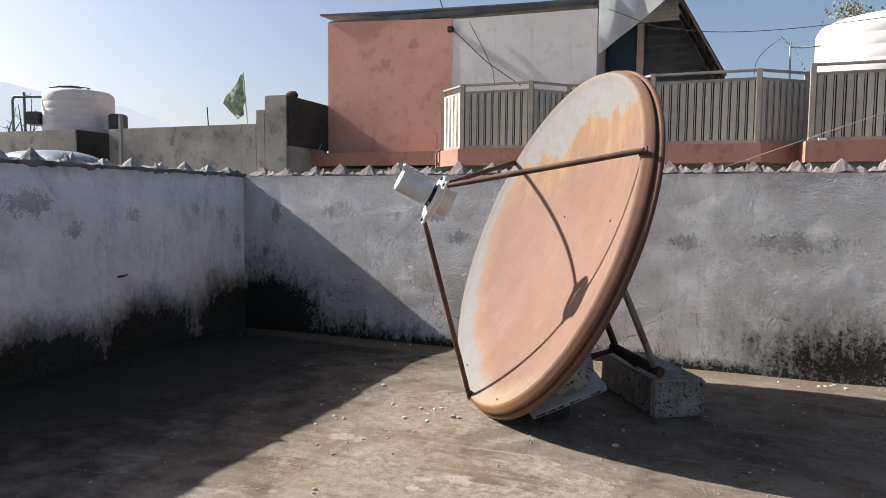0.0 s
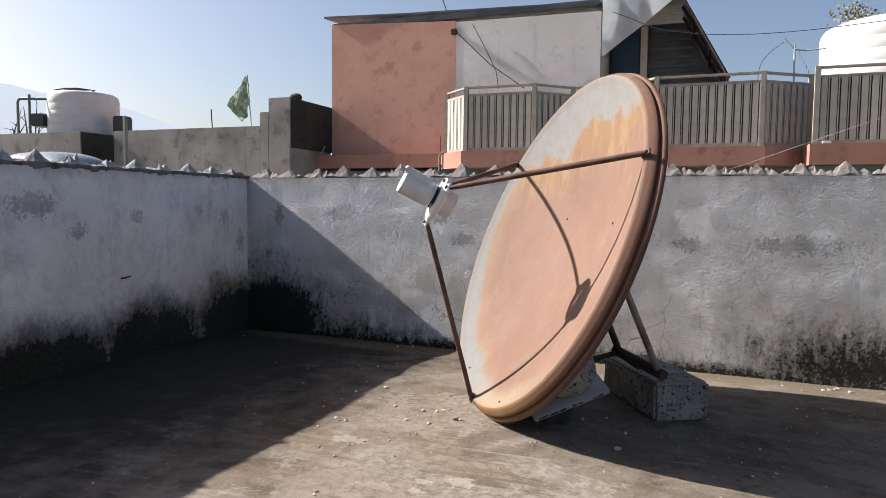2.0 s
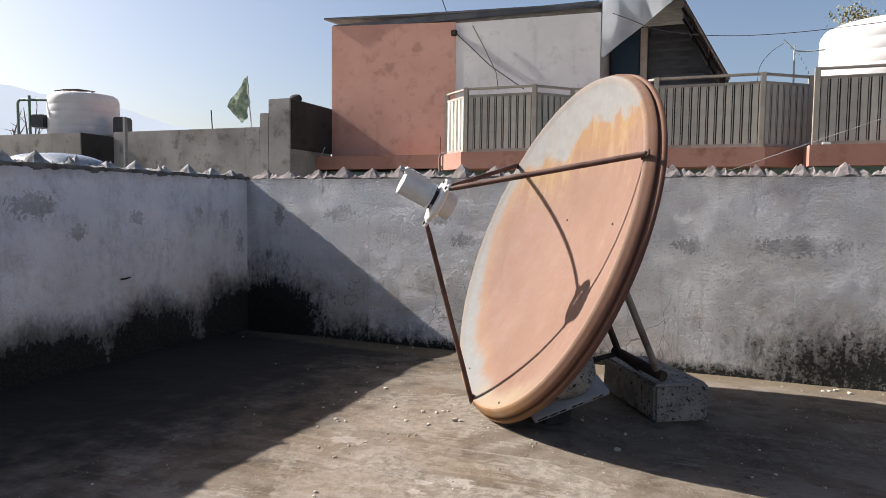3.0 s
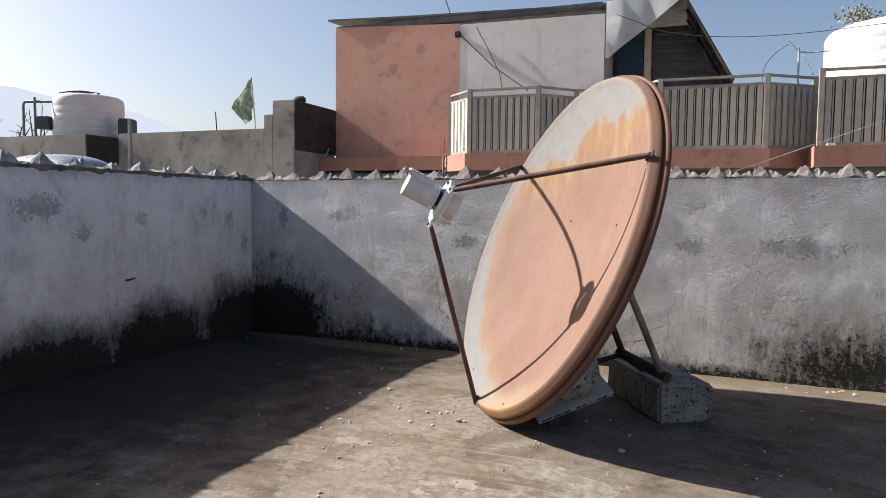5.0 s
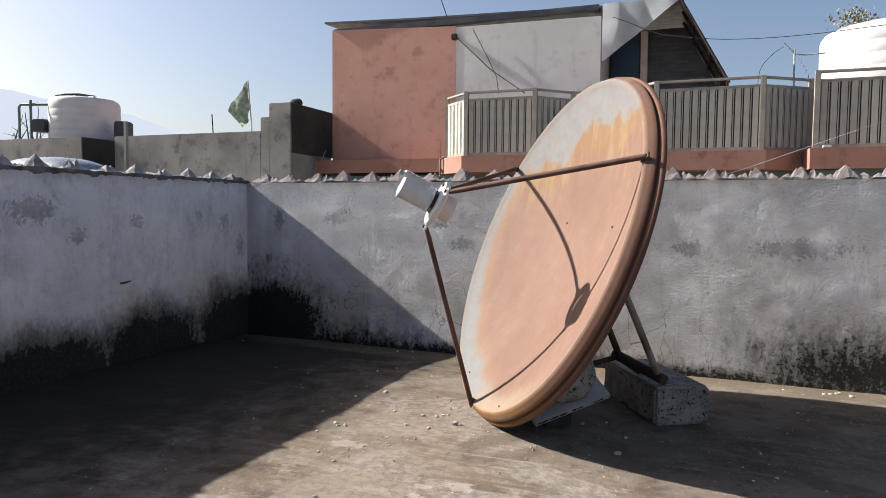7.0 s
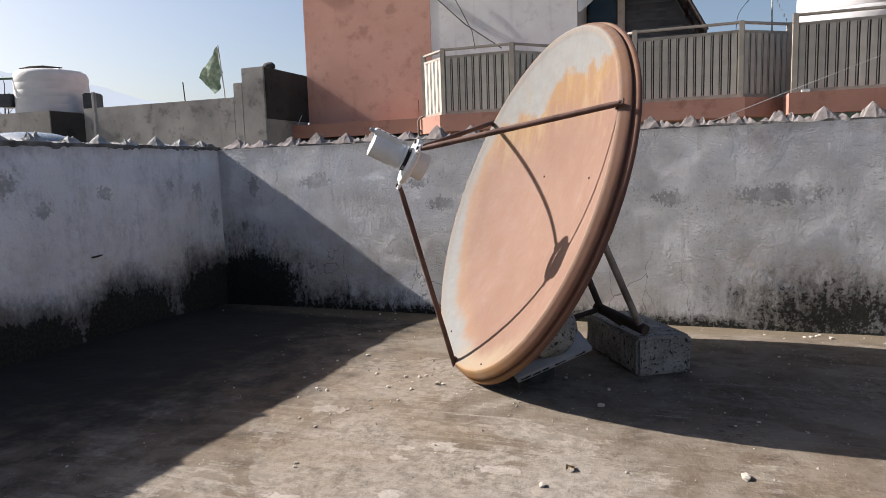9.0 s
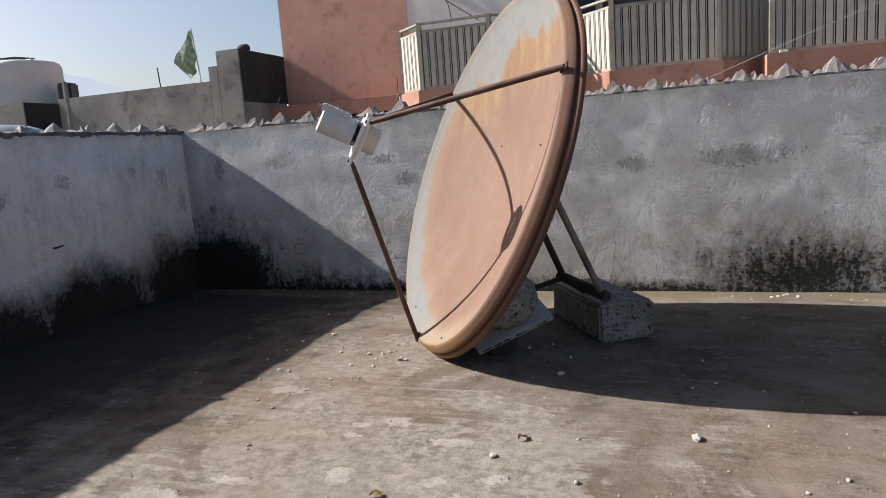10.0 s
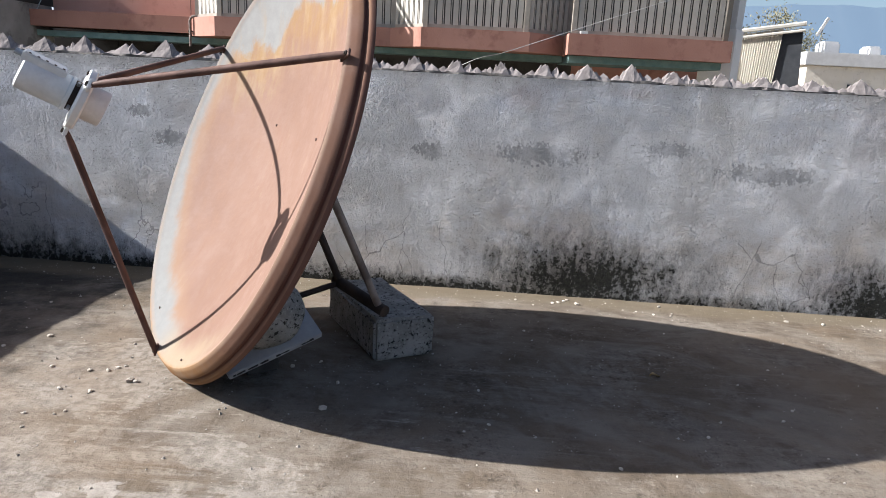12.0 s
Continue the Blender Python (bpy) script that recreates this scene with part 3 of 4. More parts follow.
    peaks = [(0.0, 0.046, 0.056), (-0.062, 0.030, 0.024), (0.064, 0.030, 0.026), (0.036, 0.026, 0.036), (-0.038, 0.024, 0.031), (0.015, 0.020, 0.047), (-0.018, 0.018, 0.044)]
    for cx, half, h in peaks:
        cx += rnd.uniform(-0.010, 0.010)
        h *= rnd.uniform(0.72, 1.12)
        half *= rnd.uniform(0.9, 1.1)
        d = 0.05 if half > 0.04 else 0.036
        rim = []
        for a, b in ((-1, -1), (0.1, -1.15), (1, -0.9), (1.1, 0.1), (0.95, 1), (-0.1, 1.1), (-1, 0.95), (-1.12, 0)):
            rim.append((cx + a * half + rnd.uniform(-0.004, 0.004), b * d + rnd.uniform(-0.005, 0.005)))
        low = [bm.verts.new((x, y, 0)) for x, y in rim]
        mid = [bm.verts.new((cx + (x - cx) * 0.5 + rnd.uniform(-0.005, 0.005), y * 0.5, h * rnd.uniform(0.42, 0.6))) for x, y in rim]
        tip = bm.verts.new((cx + rnd.uniform(-0.006, 0.006), rnd.uniform(-0.006, 0.006), h))
        for k in range(8):
            j = (k + 1) % 8
            bm.faces.new((low[k], low[j], mid[j], mid[k]))
            bm.faces.new((mid[k], mid[j], tip))
        bm.faces.new(low[::-1])
    return bm


def crest_row(wall, length, start, pitch, material, name="crest", seed=3, tall=1.0, ridge=0.014, inset=0.07, lip=0.004):
    """Knobs of cement along the top of a parapet, on a ragged mortar bed."""
    rnd = random.Random(seed)
    bed = sheet(int(length * 70), 6, lambda s, t: (length * s, [0.014 + lip, 0.011 + lip, 0.014 + lip, 0.07, 0.14, 0.17, 0.172][int(round(t * 6))] + wavy((length * s, t, 1), 14, 0.008) + wavy((length * s, t, 7), 40, 0.005), [-0.010, -0.002 + ridge * 0.2, 0.004 + ridge * 0.4, ridge * 0.6, ridge, ridge * 0.5, -0.02][int(round(t * 6))] + wavy((length * s, t, 4), 11, 0.006) + wavy((length * s, t, 9), 37, 0.006)))
    part("mortar_bed", bed, MORTAR, wall, m=Matrix.Translation((0, 0, WALL_TOP)), smooth=50)
    kinds = []
    for i in range(int((length - 0.05 - start) / pitch) + 1):
        x = start + pitch * i
        m = Matrix.Translation((x + rnd.uniform(-0.010, 0.010), inset + rnd.uniform(-0.010, 0.010), WALL_TOP + 0.004)) @ Matrix.Rotation(rnd.uniform(-0.12, 0.12), 4, "Z") @ Matrix.Diagonal((rnd.uniform(0.95, 1.15), 1, tall * rnd.uniform(0.82, 1.12), 1))
        if i < 6:
            kinds.append(part(name, crest_mesh(seed * 10 + i), material, wall, m=m))
        else:
            share(kinds[rnd.randrange(6)], m, wall)


build_floor()
wall_back = build_parapet("wall_back", 7.0, BACK_WALL, YARD @ pose(0, 0.014, 0, 0, 0, -1.5), "rough whitewashed back parapet with black damp patches")
wall_left = build_parapet("wall_left", 7.66, LEFT_WALL, YARD @ pose(0, -7.5, 0, 0, 0, 90), "whitewashed side parapet with mossy foot in shade")
crest_row(wall_back, 7.0, 0.101, 0.182, SHARD, tall=1.28)
crest_row(wall_left, 7.6, 0.156, 0.182, DIRTY_SHARD, seed=5, tall=1.16, ridge=0.03, inset=0.055, lip=-0.014)
lump = rubble(31, 0.055, 0.04, 0.024, 0.3)
part("mortar_lump", lump, MORTAR, wall_left, m=Matrix.Translation((7.468, 0.034, WALL_TOP - 0.002)), smooth=50)
# Unseen closing walls; dull cement keeps their bounce out of the shadows.
for name, ln, m, label, high in (("wall_right", 7.5, YARD @ pose(7.0, 0, 0, 0, 0, -90), "unseen plain cement parapet closing the terrace", WALL_TOP), ("wall_rear", 7.0, YARD @ pose(7.0, -7.5, 0, 0, 0, 180), "unseen plain cement parapet closing the terrace", WALL_TOP)):
    build_parapet(name, ln, CEMENT, m, label, high)


# ---- the satellite dish ----
DISH_C = Vector((0.393, 2.522, 0.634))
DISH_N = Vector((-0.8925, -0.2665, 0.3645)).normalized()
DISH_UP = (Vector((0, 0, 1)) - DISH_N.z * DISH_N).normalized()
DISH_H = DISH_UP.cross(DISH_N)
DISH_M = Matrix.Translation(DISH_C) @ Matrix((DISH_H, DISH_UP, DISH_N)).transposed().to_4x4()
BOWL = 0.13


def bowl_z(r):
    return r * r * BOWL / (0.622 * 0.622) - BOWL


def in_dish(p):
    return DISH_M.inverted() @ Vector(p)


def build_dish():
    dish = thing("satellite_dish", DISH_M, "salmon-painted steel satellite dish, rust-streaked, leaning on concrete blocks", "satellite dish")
    front = [(0.606 * k / 25, bowl_z(0.606 * k / 25)) for k in range(26)]
    front += [(0.611, -0.0045), (0.619, 0.000), (0.627, 0.005), (0.633, 0.007), (0.638, 0.005), (0.642, 0.000)]
    front += [(0.649, -0.008), (0.656, -0.017), (0.657, -0.021), (0.655, -0.023), (0.653, -0.025), (0.653, -0.030), (0.657, -0.0315), (0.661, -0.033), (0.664, -0.035), (0.667, -0.041), (0.668, -0.046), (0.664, -0.050)]
    back = [(0.655, -0.046), (0.636, -0.040), (0.630, -0.016), (0.618, -0.012)] + [(0.608 * k / 14, bowl_z(0.608 * k / 14) - 0.006) for k in range(13, -1, -1)]
    part("reflector", lathe(front + back, 144), DISH, dish, smooth=40)

    # the feed hangs a little off the axis
    axis = Vector((-0.05, 0.10, 1.0)).normalized()
    side = (Vector((1, 0, 0)) - axis * axis.x).normalized()
    hub = Matrix.Translation((0.050, -0.010, 0.416)) @ Matrix((side, axis.cross(side), axis)).transposed().to_4x4()
    for deg, r in ((27.4, 0.650), (-92.0, 0.640), (149.5, 0.646)):
        a = radians(deg)
        way = Vector((math.cos(a), math.sin(a), 0))
        end, tip = way * r + Vector((0, 0, 0.006)), hub @ (way * 0.086)
        bend = end + (tip - end) * 0.94
        arm = part("feed_arm", tube([end, end + (tip - end) * 0.04, bend, tip], [0.007, 0.0092, 0.0092, 0.006], 12), RUST, dish, "rust-brown pipe strut", smooth=40)
        clip = box(-0.009, -0.022, -0.003, 0.009, 0.014, 0.003, 0.001, m=Matrix.Translation(way * (r - 0.004) + Vector((0, 0, 0.008))) @ Matrix.Rotation(a - math.pi / 2, 4, "Z"))
        part("strut_tab", clip, RUST, arm)
        bolt = lathe([(0, 0.007), (0.004, 0.007), (0.005, 0.004), (0.007, 0.004), (0.007, 0.0), (0, 0)], 8)
        part("bolt", bolt, DARK_IRON, arm, m=Matrix.Translation(way * (r - 0.002) + Vector((0, 0, 0.010))))

    ring = lathe([(0.045, -0.012), (0.076, -0.012), (0.080, -0.008), (0.080, 0.006), (0.076, 0.010), (0.071, 0.006), (0.064, 0.006), (0.058, 0.012), (0.045, 0.012), (0.045, -0.012)], 56)
    for deg in (27.4, -92.0, 149.5):
        box(-0.016, 0.068, -0.006, 0.016, 0.101, 0.004, 0.003, bm=ring, m=Matrix.Rotation(radians(deg - 90), 4, "Z"))
    ring = part("scalar_ring", ring, WHITE, dish, "white metal scalar ring", m=hub, smooth=35)
    for deg in (27.4, -92.0, 149.5, 88, 208):
        a = radians(deg)
        part("screw", lathe([(0, 0.010), (0.006, 0.009), (0.007, 0.004), (0, 0.004)], 8), DARK_IRON, ring, m=Matrix.Translation((0.09 * math.cos(a), 0.09 * math.sin(a), 0) if deg in (27.4, -92.0, 149.5) else (0.067 * math.cos(a), 0.067 * math.sin(a), 0.004)))
    horn = lathe([(0.036, -0.058), (0.044, -0.058), (0.046, -0.054), (0.046, -0.012), (0.040, -0.008), (0.036, -0.012), (0.034, -0.05), (0.036, -0.058)], 40)
    part("feed_horn", horn, CAST, dish, "off-white plastic feed cap", m=hub, smooth=35)
    body = lathe([(0, 0.142), (0.036, 0.142), (0.042, 0.138), (0.043, 0.132), (0.043, 0.036), (0.045, 0.034), (0.045, 0.025), (0, 0.025)], 40)
    unit = part("receiver_unit", body, CAST, dish, "off-white cylindrical receiver housing", m=hub, smooth=35)
    collar = lathe([(0, 0.026), (0.038, 0.026), (0.039, 0.024), (0.039, 0.012), (0, 0.011)], 40)
    collar = part("clamp_collar", collar, DARK_IRON, dish, "dark metal clamp collar behind the ring", m=hub, smooth=35)
    for k in range(4):
        a = radians(45 + 90 * k)
        part("clamp_screw", tube([(0.038 * math.cos(a), 0.038 * math.sin(a), 0.018), (0.050 * math.cos(a), 0.050 * math.sin(a), 0.018)], 0.004, 8), STEEL, collar, smooth=40)
    lid = box(-0.026, 0.030, 0.050, 0.026, 0.053, 0.150, 0.004)
    lid = part("circuit_housing", lid, CAST, unit, m=Matrix.Rotation(radians(-12), 4, "Z"))
    for x in (-0.013, 0.013):
        part("socket", tube([(x, 0.040, 0.148), (x, 0.040, 0.166)], 0.0055, 10), STEEL, unit, m=Matrix.Rotation(radians(-12), 4, "Z"), smooth=40)
    for k in range(5):
        part("housing_screw", lathe([(0, 0.003), (0.003, 0.002), (0.0035, 0), (0, 0)], 8), DARK_IRON, unit, m=Matrix.Rotation(radians(-12), 4, "Z") @ Matrix.Translation((0.019, 0.0525, 0.060 + 0.019 * k)) @ Matrix.Rotation(-math.pi / 2, 4, "X"))

    for x, y in ((0.345, 0.11), (-0.10, 0.125), (-0.215, -0.556), (0.20, -0.575)):
        r = math.hypot(x, y)
        part("reflector_bolt", lathe([(0, 0.003), (0.003, 0.0025), (0.0045, 0), (0, 0)], 8), RUST, dish, m=Matrix.Translation((x, y, bowl_z(r) + 0.001)))

    # the rear stand, from the hub plate to the bar on the block
    foot_a, foot_b = in_dish((0.82, 2.43, 0.170)), in_dish((0.715, 2.60, 0.205))
    up_a, up_b = Vector((0.18, 0.10, bowl_z(0.206) - 0.02)), Vector((-0.02, 0.06, bowl_z(0.06) - 0.02))
    low_b = Vector((-0.02, -0.58, bowl_z(0.58) - 0.015))
    # The paler pipe colour paints the light on this leg.
    part("stand_leg", tube([foot_a, up_a], 0.0125, 10), PALE_PIPE, dish, "rusty pipe leg, coloured paler to look lit", smooth=40)
    part("stand_leg", tube([foot_b, up_b], 0.0125, 10), DARK_IRON, dish, "dark rusted pipe leg", smooth=40)
    part("stand_brace", tube([foot_b, low_b], 0.010, 10), DARK_IRON, dish, smooth=40)
    away = (foot_a - foot_b).normalized() * 0.025
    part("stand_bar", tube([foot_b - away, foot_a + away], 0.019, 12), DARK_IRON, dish, "dark rusted steel bar", smooth=40)
    heel = in_dish((0.795, 2.60, 0.150))
    part("stand_bar", tube([foot_b, heel], 0.016, 10), DARK_IRON, dish, smooth=40)
    part("hub_plate", box(-0.10, -0.02, bowl_z(0.1) - 0.03, 0.24, 0.18, bowl_z(0.1) - 0.012, 0.003), RUST, dish)
    return dish


build_dish()


# ---- blocks under the dish ----
def build_blocks():
    p, q = Vector((0.802, 2.40, 0)), Vector((0.702, 2.845, 0))
    way = (q - p).normalized()
    m = Matrix.Translation(p) @ Matrix.Rotation(math.atan2(way.y, way.x) - math.pi / 2, 4, "Z")
    bm = box(0, 0, 0, 0.208, 0.455, 0.137, 0.010)
    bmesh.ops.subdivide_edges(bm, edges=bm.edges, cuts=3, use_grid_fill=True)
    for v in bm.verts:
        v.co += Vector((wavy(v.co, 14, 0.005), wavy(v.co + Vector((3, 0, 0)), 14, 0.005), 0 if v.co.z < 0.01 else wavy(v.co + Vector((0, 5, 0)), 14, 0.005)))
    tagged(part("concrete_block", bm, BLOCK, m=m, smooth=45), "pitted grey concrete block on the terrace floor", "block")

    # a slab that slopes up from the floor, with a rounded block on it
    near, way = Vector((0.375, 2.263, 0.045)), Vector((0.26, 0.086, 0.083)).normalized()
    side = Vector((-0.053, 0.066, 0.038)).normalized()
    side = (side - way * side.dot(way)).normalized()
    up = way.cross(side)
    m = Matrix.Translation(near) @ Matrix((way, side, up)).transposed().to_4x4()
    slab = box(0.0, 0, -0.022, 0.288, 0.115, 0.0, 0.003)
    slab = tagged(part("stone_slab", slab, TILE, m=m), "pale stone slab tilted under the dish", "slab")
    rnd, chips = random.Random(8), bmesh.new()
    for k in range(15):
        x, w = rnd.uniform(0.006, 0.26), rnd.uniform(0.004, 0.022)
        box(x, -0.0012, rnd.uniform(-0.014, -0.011), x + w, 0.001, rnd.uniform(-0.009, -0.005), bm=chips)
    part("edge_pits", chips, BLACK_AND_SHADE, slab, "dark pitted core of the slab edge")
    # Added prop, coloured near-black to sink into the shade under the slab.
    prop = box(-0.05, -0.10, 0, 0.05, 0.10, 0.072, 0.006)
    tagged(part("brick", prop, BLACK_AND_SHADE, m=pose(0.435, 2.465, 0, 0, 0, 18)), "added prop brick under the tilted slab, dark as the shade", "brick")
    lump = rubble(2, 0.112, 0.10, 0.102, 0.08, 3)
    tagged(part("rounded_block", lump, BLOCK, m=m @ Matrix.Translation((0.165, 0.105, -0.004)), smooth=50), "rounded lump of pitted concrete on a tilted slab", "block")


build_blocks()


# ---- neighbours behind the back parapet (terrace frame) ----
def yard(x, y, z):
    return YARD @ Vector((x, y, z))


def rail_panel(balcony, a, b, z0=1.56, z1=2.57, rails=True):
    """Slatted metal infill between two posts at a and b (terrace x, y)."""
    a, b = Vector((*a, 0)), Vector((*b, 0))
    run = b - a
    length = run.length
    m = Matrix.Translation(a) @ Matrix.Rotation(math.atan2(run.y, run.x), 4, "Z")
    part("top_rail", box(0, -0.025, z1 - 0.035, length, 0.025, z1, 0.006), RAIL, balcony, m=m)
    part("middle_rail", box(0.02, -0.016, z1 - 0.155, length - 0.02, 0.016, z1 - 0.115, 0.004), RAIL, balcony, m=m)
    part("bottom_rail", box(0.02, -0.016, z0 - 0.03, length - 0.02, 0.016, z0 + 0.04, 0.004), RAIL, balcony, m=m)
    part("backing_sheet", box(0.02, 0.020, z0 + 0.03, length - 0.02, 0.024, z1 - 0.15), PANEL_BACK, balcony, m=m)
    n = max(2, round((length - 0.06) / 0.114))
    step = (length - 0.06) / n
    first = None
    for k in range(n):
        mk = m @ Matrix.Translation((0.03 + step * (k + 0.5), 0, 0))
        if first is None:
            bm = box(-step * 0.38, -0.014, z0 + 0.03, step * 0.27, 0.002, z1 - 0.15, 0.004)
            box(step * 0.36, -0.012, z0 + 0.03, step * 0.48, 0.002, z1 - 0.15, 0.002, bm=bm)
            first = part("slat", bm, SLAT, balcony, m=mk)
        else:
            share(first, mk)


def build_balcony():
    balcony = thing("balcony", YARD @ Matrix.Translation((-0.02, 0, 0.047)), "taupe metal slatted balcony railing on a salmon ledge", "balcony")
    runs = [[(-1.42, 7.42), (-0.92, 6.95), (0.20, 6.95), (0.70, 7.45), (1.50, 7.45), (2.0, 6.95), (3.41, 6.95), (4.06, 7.42)], [(4.05, 6.80), (6.10, 6.80)], [(6.10, 6.80), (6.10, 8.1)]]
    for run in runs:
        for a, b in zip(run, run[1:]):
            rail_panel(balcony, a, b)
        for x, y in run:
            part("post", box(x - 0.035, y - 0.035, 1.53, x + 0.035, y + 0.035, 2.575, 0.005), RAIL, balcony)
    def ledge(points, z0, z1, name, material, out=0.0):
        bm = bmesh.new()
        ring = points + [(points[-1][0], 8.15), (points[0][0], 8.15)]
        lo = [bm.verts.new((x, y - out, z0)) for x, y in ring]
        hi = [bm.verts.new((x, y - out, z1)) for x, y in ring]
        bm.faces.new(hi)
        bm.faces.new(lo[::-1])
        for k in range(len(ring)):
            j = (k + 1) % len(ring)
            bm.faces.new((lo[k], lo[j], hi[j], hi[k]))
        bmesh.ops.recalc_face_normals(bm, faces=bm.faces)
        part(name, bm, material, balcony)
    ledge([(-1.50, 7.36), (-0.97, 6.86), (0.25, 6.86), (0.74, 7.36), (1.46, 7.36), (1.95, 6.86), (3.46, 6.86), (4.0, 7.3)], 1.28, 1.545, "ledge", LEDGE_RED)
    ledge([(3.98, 6.70), (6.18, 6.70)], 1.27, 1.548, "ledge", LEDGE_RED)
    ledge([(-4.2, 7.60), (-1.52, 7.60)], 1.33, 1.57, "ledge", LEDGE_RED)
    ledge([(-4.1, 7.72), (4.0, 7.42)], 1.19, 1.275, "fascia", TEAL)
    ledge([(4.02, 6.86), (6.12, 6.86)], 1.17, 1.265, "fascia", TEAL)


build_balcony()


def build_house():
    house = thing("neighbour_house", YARD @ Matrix.Translation((-0.05, 0, 0.075)), "two-tone salmon and grey plastered house with a sheet roof", "house")
    W = 8.2
    def wall(x0, x1, zl, zr, material, label, z0=1.5, y=W, thick=0.22):
        bm = bmesh.new()
        lo = [bm.verts.new(p) for p in ((x0, y, z0), (x1, y, z0), (x1, y + thick, z0), (x0, y + thick, z0))]
        hi = [bm.verts.new(p) for p in ((x0, y, zl), (x1, y, zr), (x1, y + thick, zr), (x0, y + thick, zl))]
        bm.faces.new(lo[::-1])
        bm.faces.new(hi)
        for k in range(4):
            j = (k + 1) % 4
            bm.faces.new((lo[k], lo[j], hi[j], hi[k]))
        part("wall", bm, material, house, label)
    wall(-4.07, -1.53, 4.08, 3.95, RED_PLASTER, "salmon plastered wall")
    wall(-1.53, 1.04, 3.93, 3.90, GREY_PLASTER, "bare grey plaster wall", y=W + 0.006)
    # The shade under the balcony is painted into this black wall.
    wall(-4.10, 4.4, 1.5, 1.5, BLACK_AND_SHADE, "lower wall painted dark with the balcony's shade", z0=-3.4, y=W + 0.9)
    # Added filler behind a gap, coloured as dark as the shade there.
    wall(-5.6, -3.3, 1.38, 1.38, BLACK_AND_SHADE, "added dark wall closing a gap, shade in its colour", z0=-3.4, y=W + 0.5)
    wall(4.4, 7.0, 1.4, 1.4, LEDGE_RED, "salmon lower wall under the balcony", z0=-3.4, y=W + 0.9)
    part("side_wall", box(-4.07, W + 0.22, 1.5, -3.85, 13.0, 4.0), RED_PLASTER, house)
    part("side_wall", box(0.84, W + 0.24, 1.5, 1.04, 13.0, 3.9), GREY_PLASTER, house)
    part("lower_body", box(-4.05, W + 1.12, -3.4, 6.3, 13.0, 1.49), CEMENT, house)
    part("terrace_slab", box(-4.0, W - 0.04, 1.40, 6.3, 13.0, 1.495), GREY_PLASTER, house)
    # sheet roof with a slight overhang
    roof = bmesh.new()
    top = [(-4.22, 8.165, 4.24), (-3.2, 8.185, 4.20), (-2.4, 8.195, 4.17), (1.15, 8.20, 4.06), (2.33, 8.02, 4.04), (2.33, 13.2, 4.45), (-4.22, 13.2, 4.6)]
    a = [roof.verts.new(p) for p in top]
    b = [roof.verts.new((x, y, z - 0.035)) for x, y, z in top]
    roof.faces.new(a)
    roof.faces.new(b[::-1])
    for k in range(len(top)):
        j = (k + 1) % len(top)
        roof.faces.new((b[k], b[j], a[j], a[k]))
    bmesh.ops.recalc_face_normals(roof, faces=roof.faces)
    part("roof_sheet", roof, ROOF_AND_SHADE, house, "dark metal roof sheet")
    part("roof_beam", box(-4.05, 8.205, 3.99, 1.0, 8.33, 4.10, 0.01), ROOF_AND_SHADE, house)
    # porch roof falling to the right, seen from beneath
    def slope(s, t):
        return Vector((2.30 + 0.74 * s, 8.0 + 4.8 * t, 4.02 - 1.33 * s))
    porch = sheet(6, 8, slope)
    bmesh.ops.solidify(porch, geom=porch.faces[:], thickness=0.02)
    part("porch_roof", porch, ROOF_AND_SHADE, house, "dark corrugated porch roof")
    for k in range(8):
        t = k / 7
        p, q = slope(0, t), slope(1, t)
        part("rafter", tube([p + Vector((0, 0, -0.04)), q + Vector((0, 0, -0.04))], 0.022, 6), DARK_IRON, house)
    for s in (0.25, 0.6, 0.97):
        p, q = slope(s, 0), slope(s, 1)
        part("purlin", tube([p + Vector((0, 0, -0.07)), q + Vector((0, 0, -0.07))], 0.022, 6), DARK_IRON, house)
    # plastic sheet hung at the gable
    def cloth(s, t):
        a, b, c = Vector((1.08, 8.03, 4.04)), Vector((2.36, 7.98, 4.05)), Vector((1.08, 8.06, 3.13))
        p = a + (b - a) * s * (1 - 0.97 * t) + (c - a) * t
        return p + Vector((0, wavy(Vector((p.x, 0, p.z * 0.6)), 2.6, 0.05), 0))
    tarp = sheet(16, 14, cloth)
    bmesh.ops.solidify(tarp, geom=tarp.faces[:], thickness=0.004)
    part("plastic_sheet", tarp, TARP, house, "pale hanging plastic sheet", smooth=60)
    door = part("door", box(1.10, 9.30, 1.56, 1.58, 9.36, 3.75, 0.01), BLUE_PAINT, house, "blue painted door in the porch")
    part("door_frame", box(1.60, 9.24, 1.56, 1.72, 9.38, 3.85, 0.01), CREAM, door)
    gable = bmesh.new()
    outline = [(1.05, 1.5), (2.94, 1.5), (2.94, 2.74), (2.32, 3.90), (1.05, 3.90)]
    near = [gable.verts.new((x, 9.40, z)) for x, z in outline]
    far = [gable.verts.new((x, 9.55, z)) for x, z in outline]
    gable.faces.new(near)
    gable.faces.new(far[::-1])
    for k in range(5):
        j = (k + 1) % 5
        gable.faces.new((near[k], far[k], far[j], near[j]))
    bmesh.ops.recalc_face_normals(gable, faces=gable.faces)
    # The dark roof colour puts the porch's deep shade on this wall.
    part("porch_wall", gable, ROOF_AND_SHADE, house)
    for k in range(8):
        z = 2.66 + 0.155 * k
        part("sheet_rib", box(1.76, 9.372, z, 2.26 + 0.54 * (4.02 - z) / 1.33, 9.397, z + 0.05, 0.006), PORCH, house)
    part("porch_post", tube([(2.9, 8.1, 1.55), (2.9, 8.1, 2.8)], 0.03, 8), DARK_IRON, house)
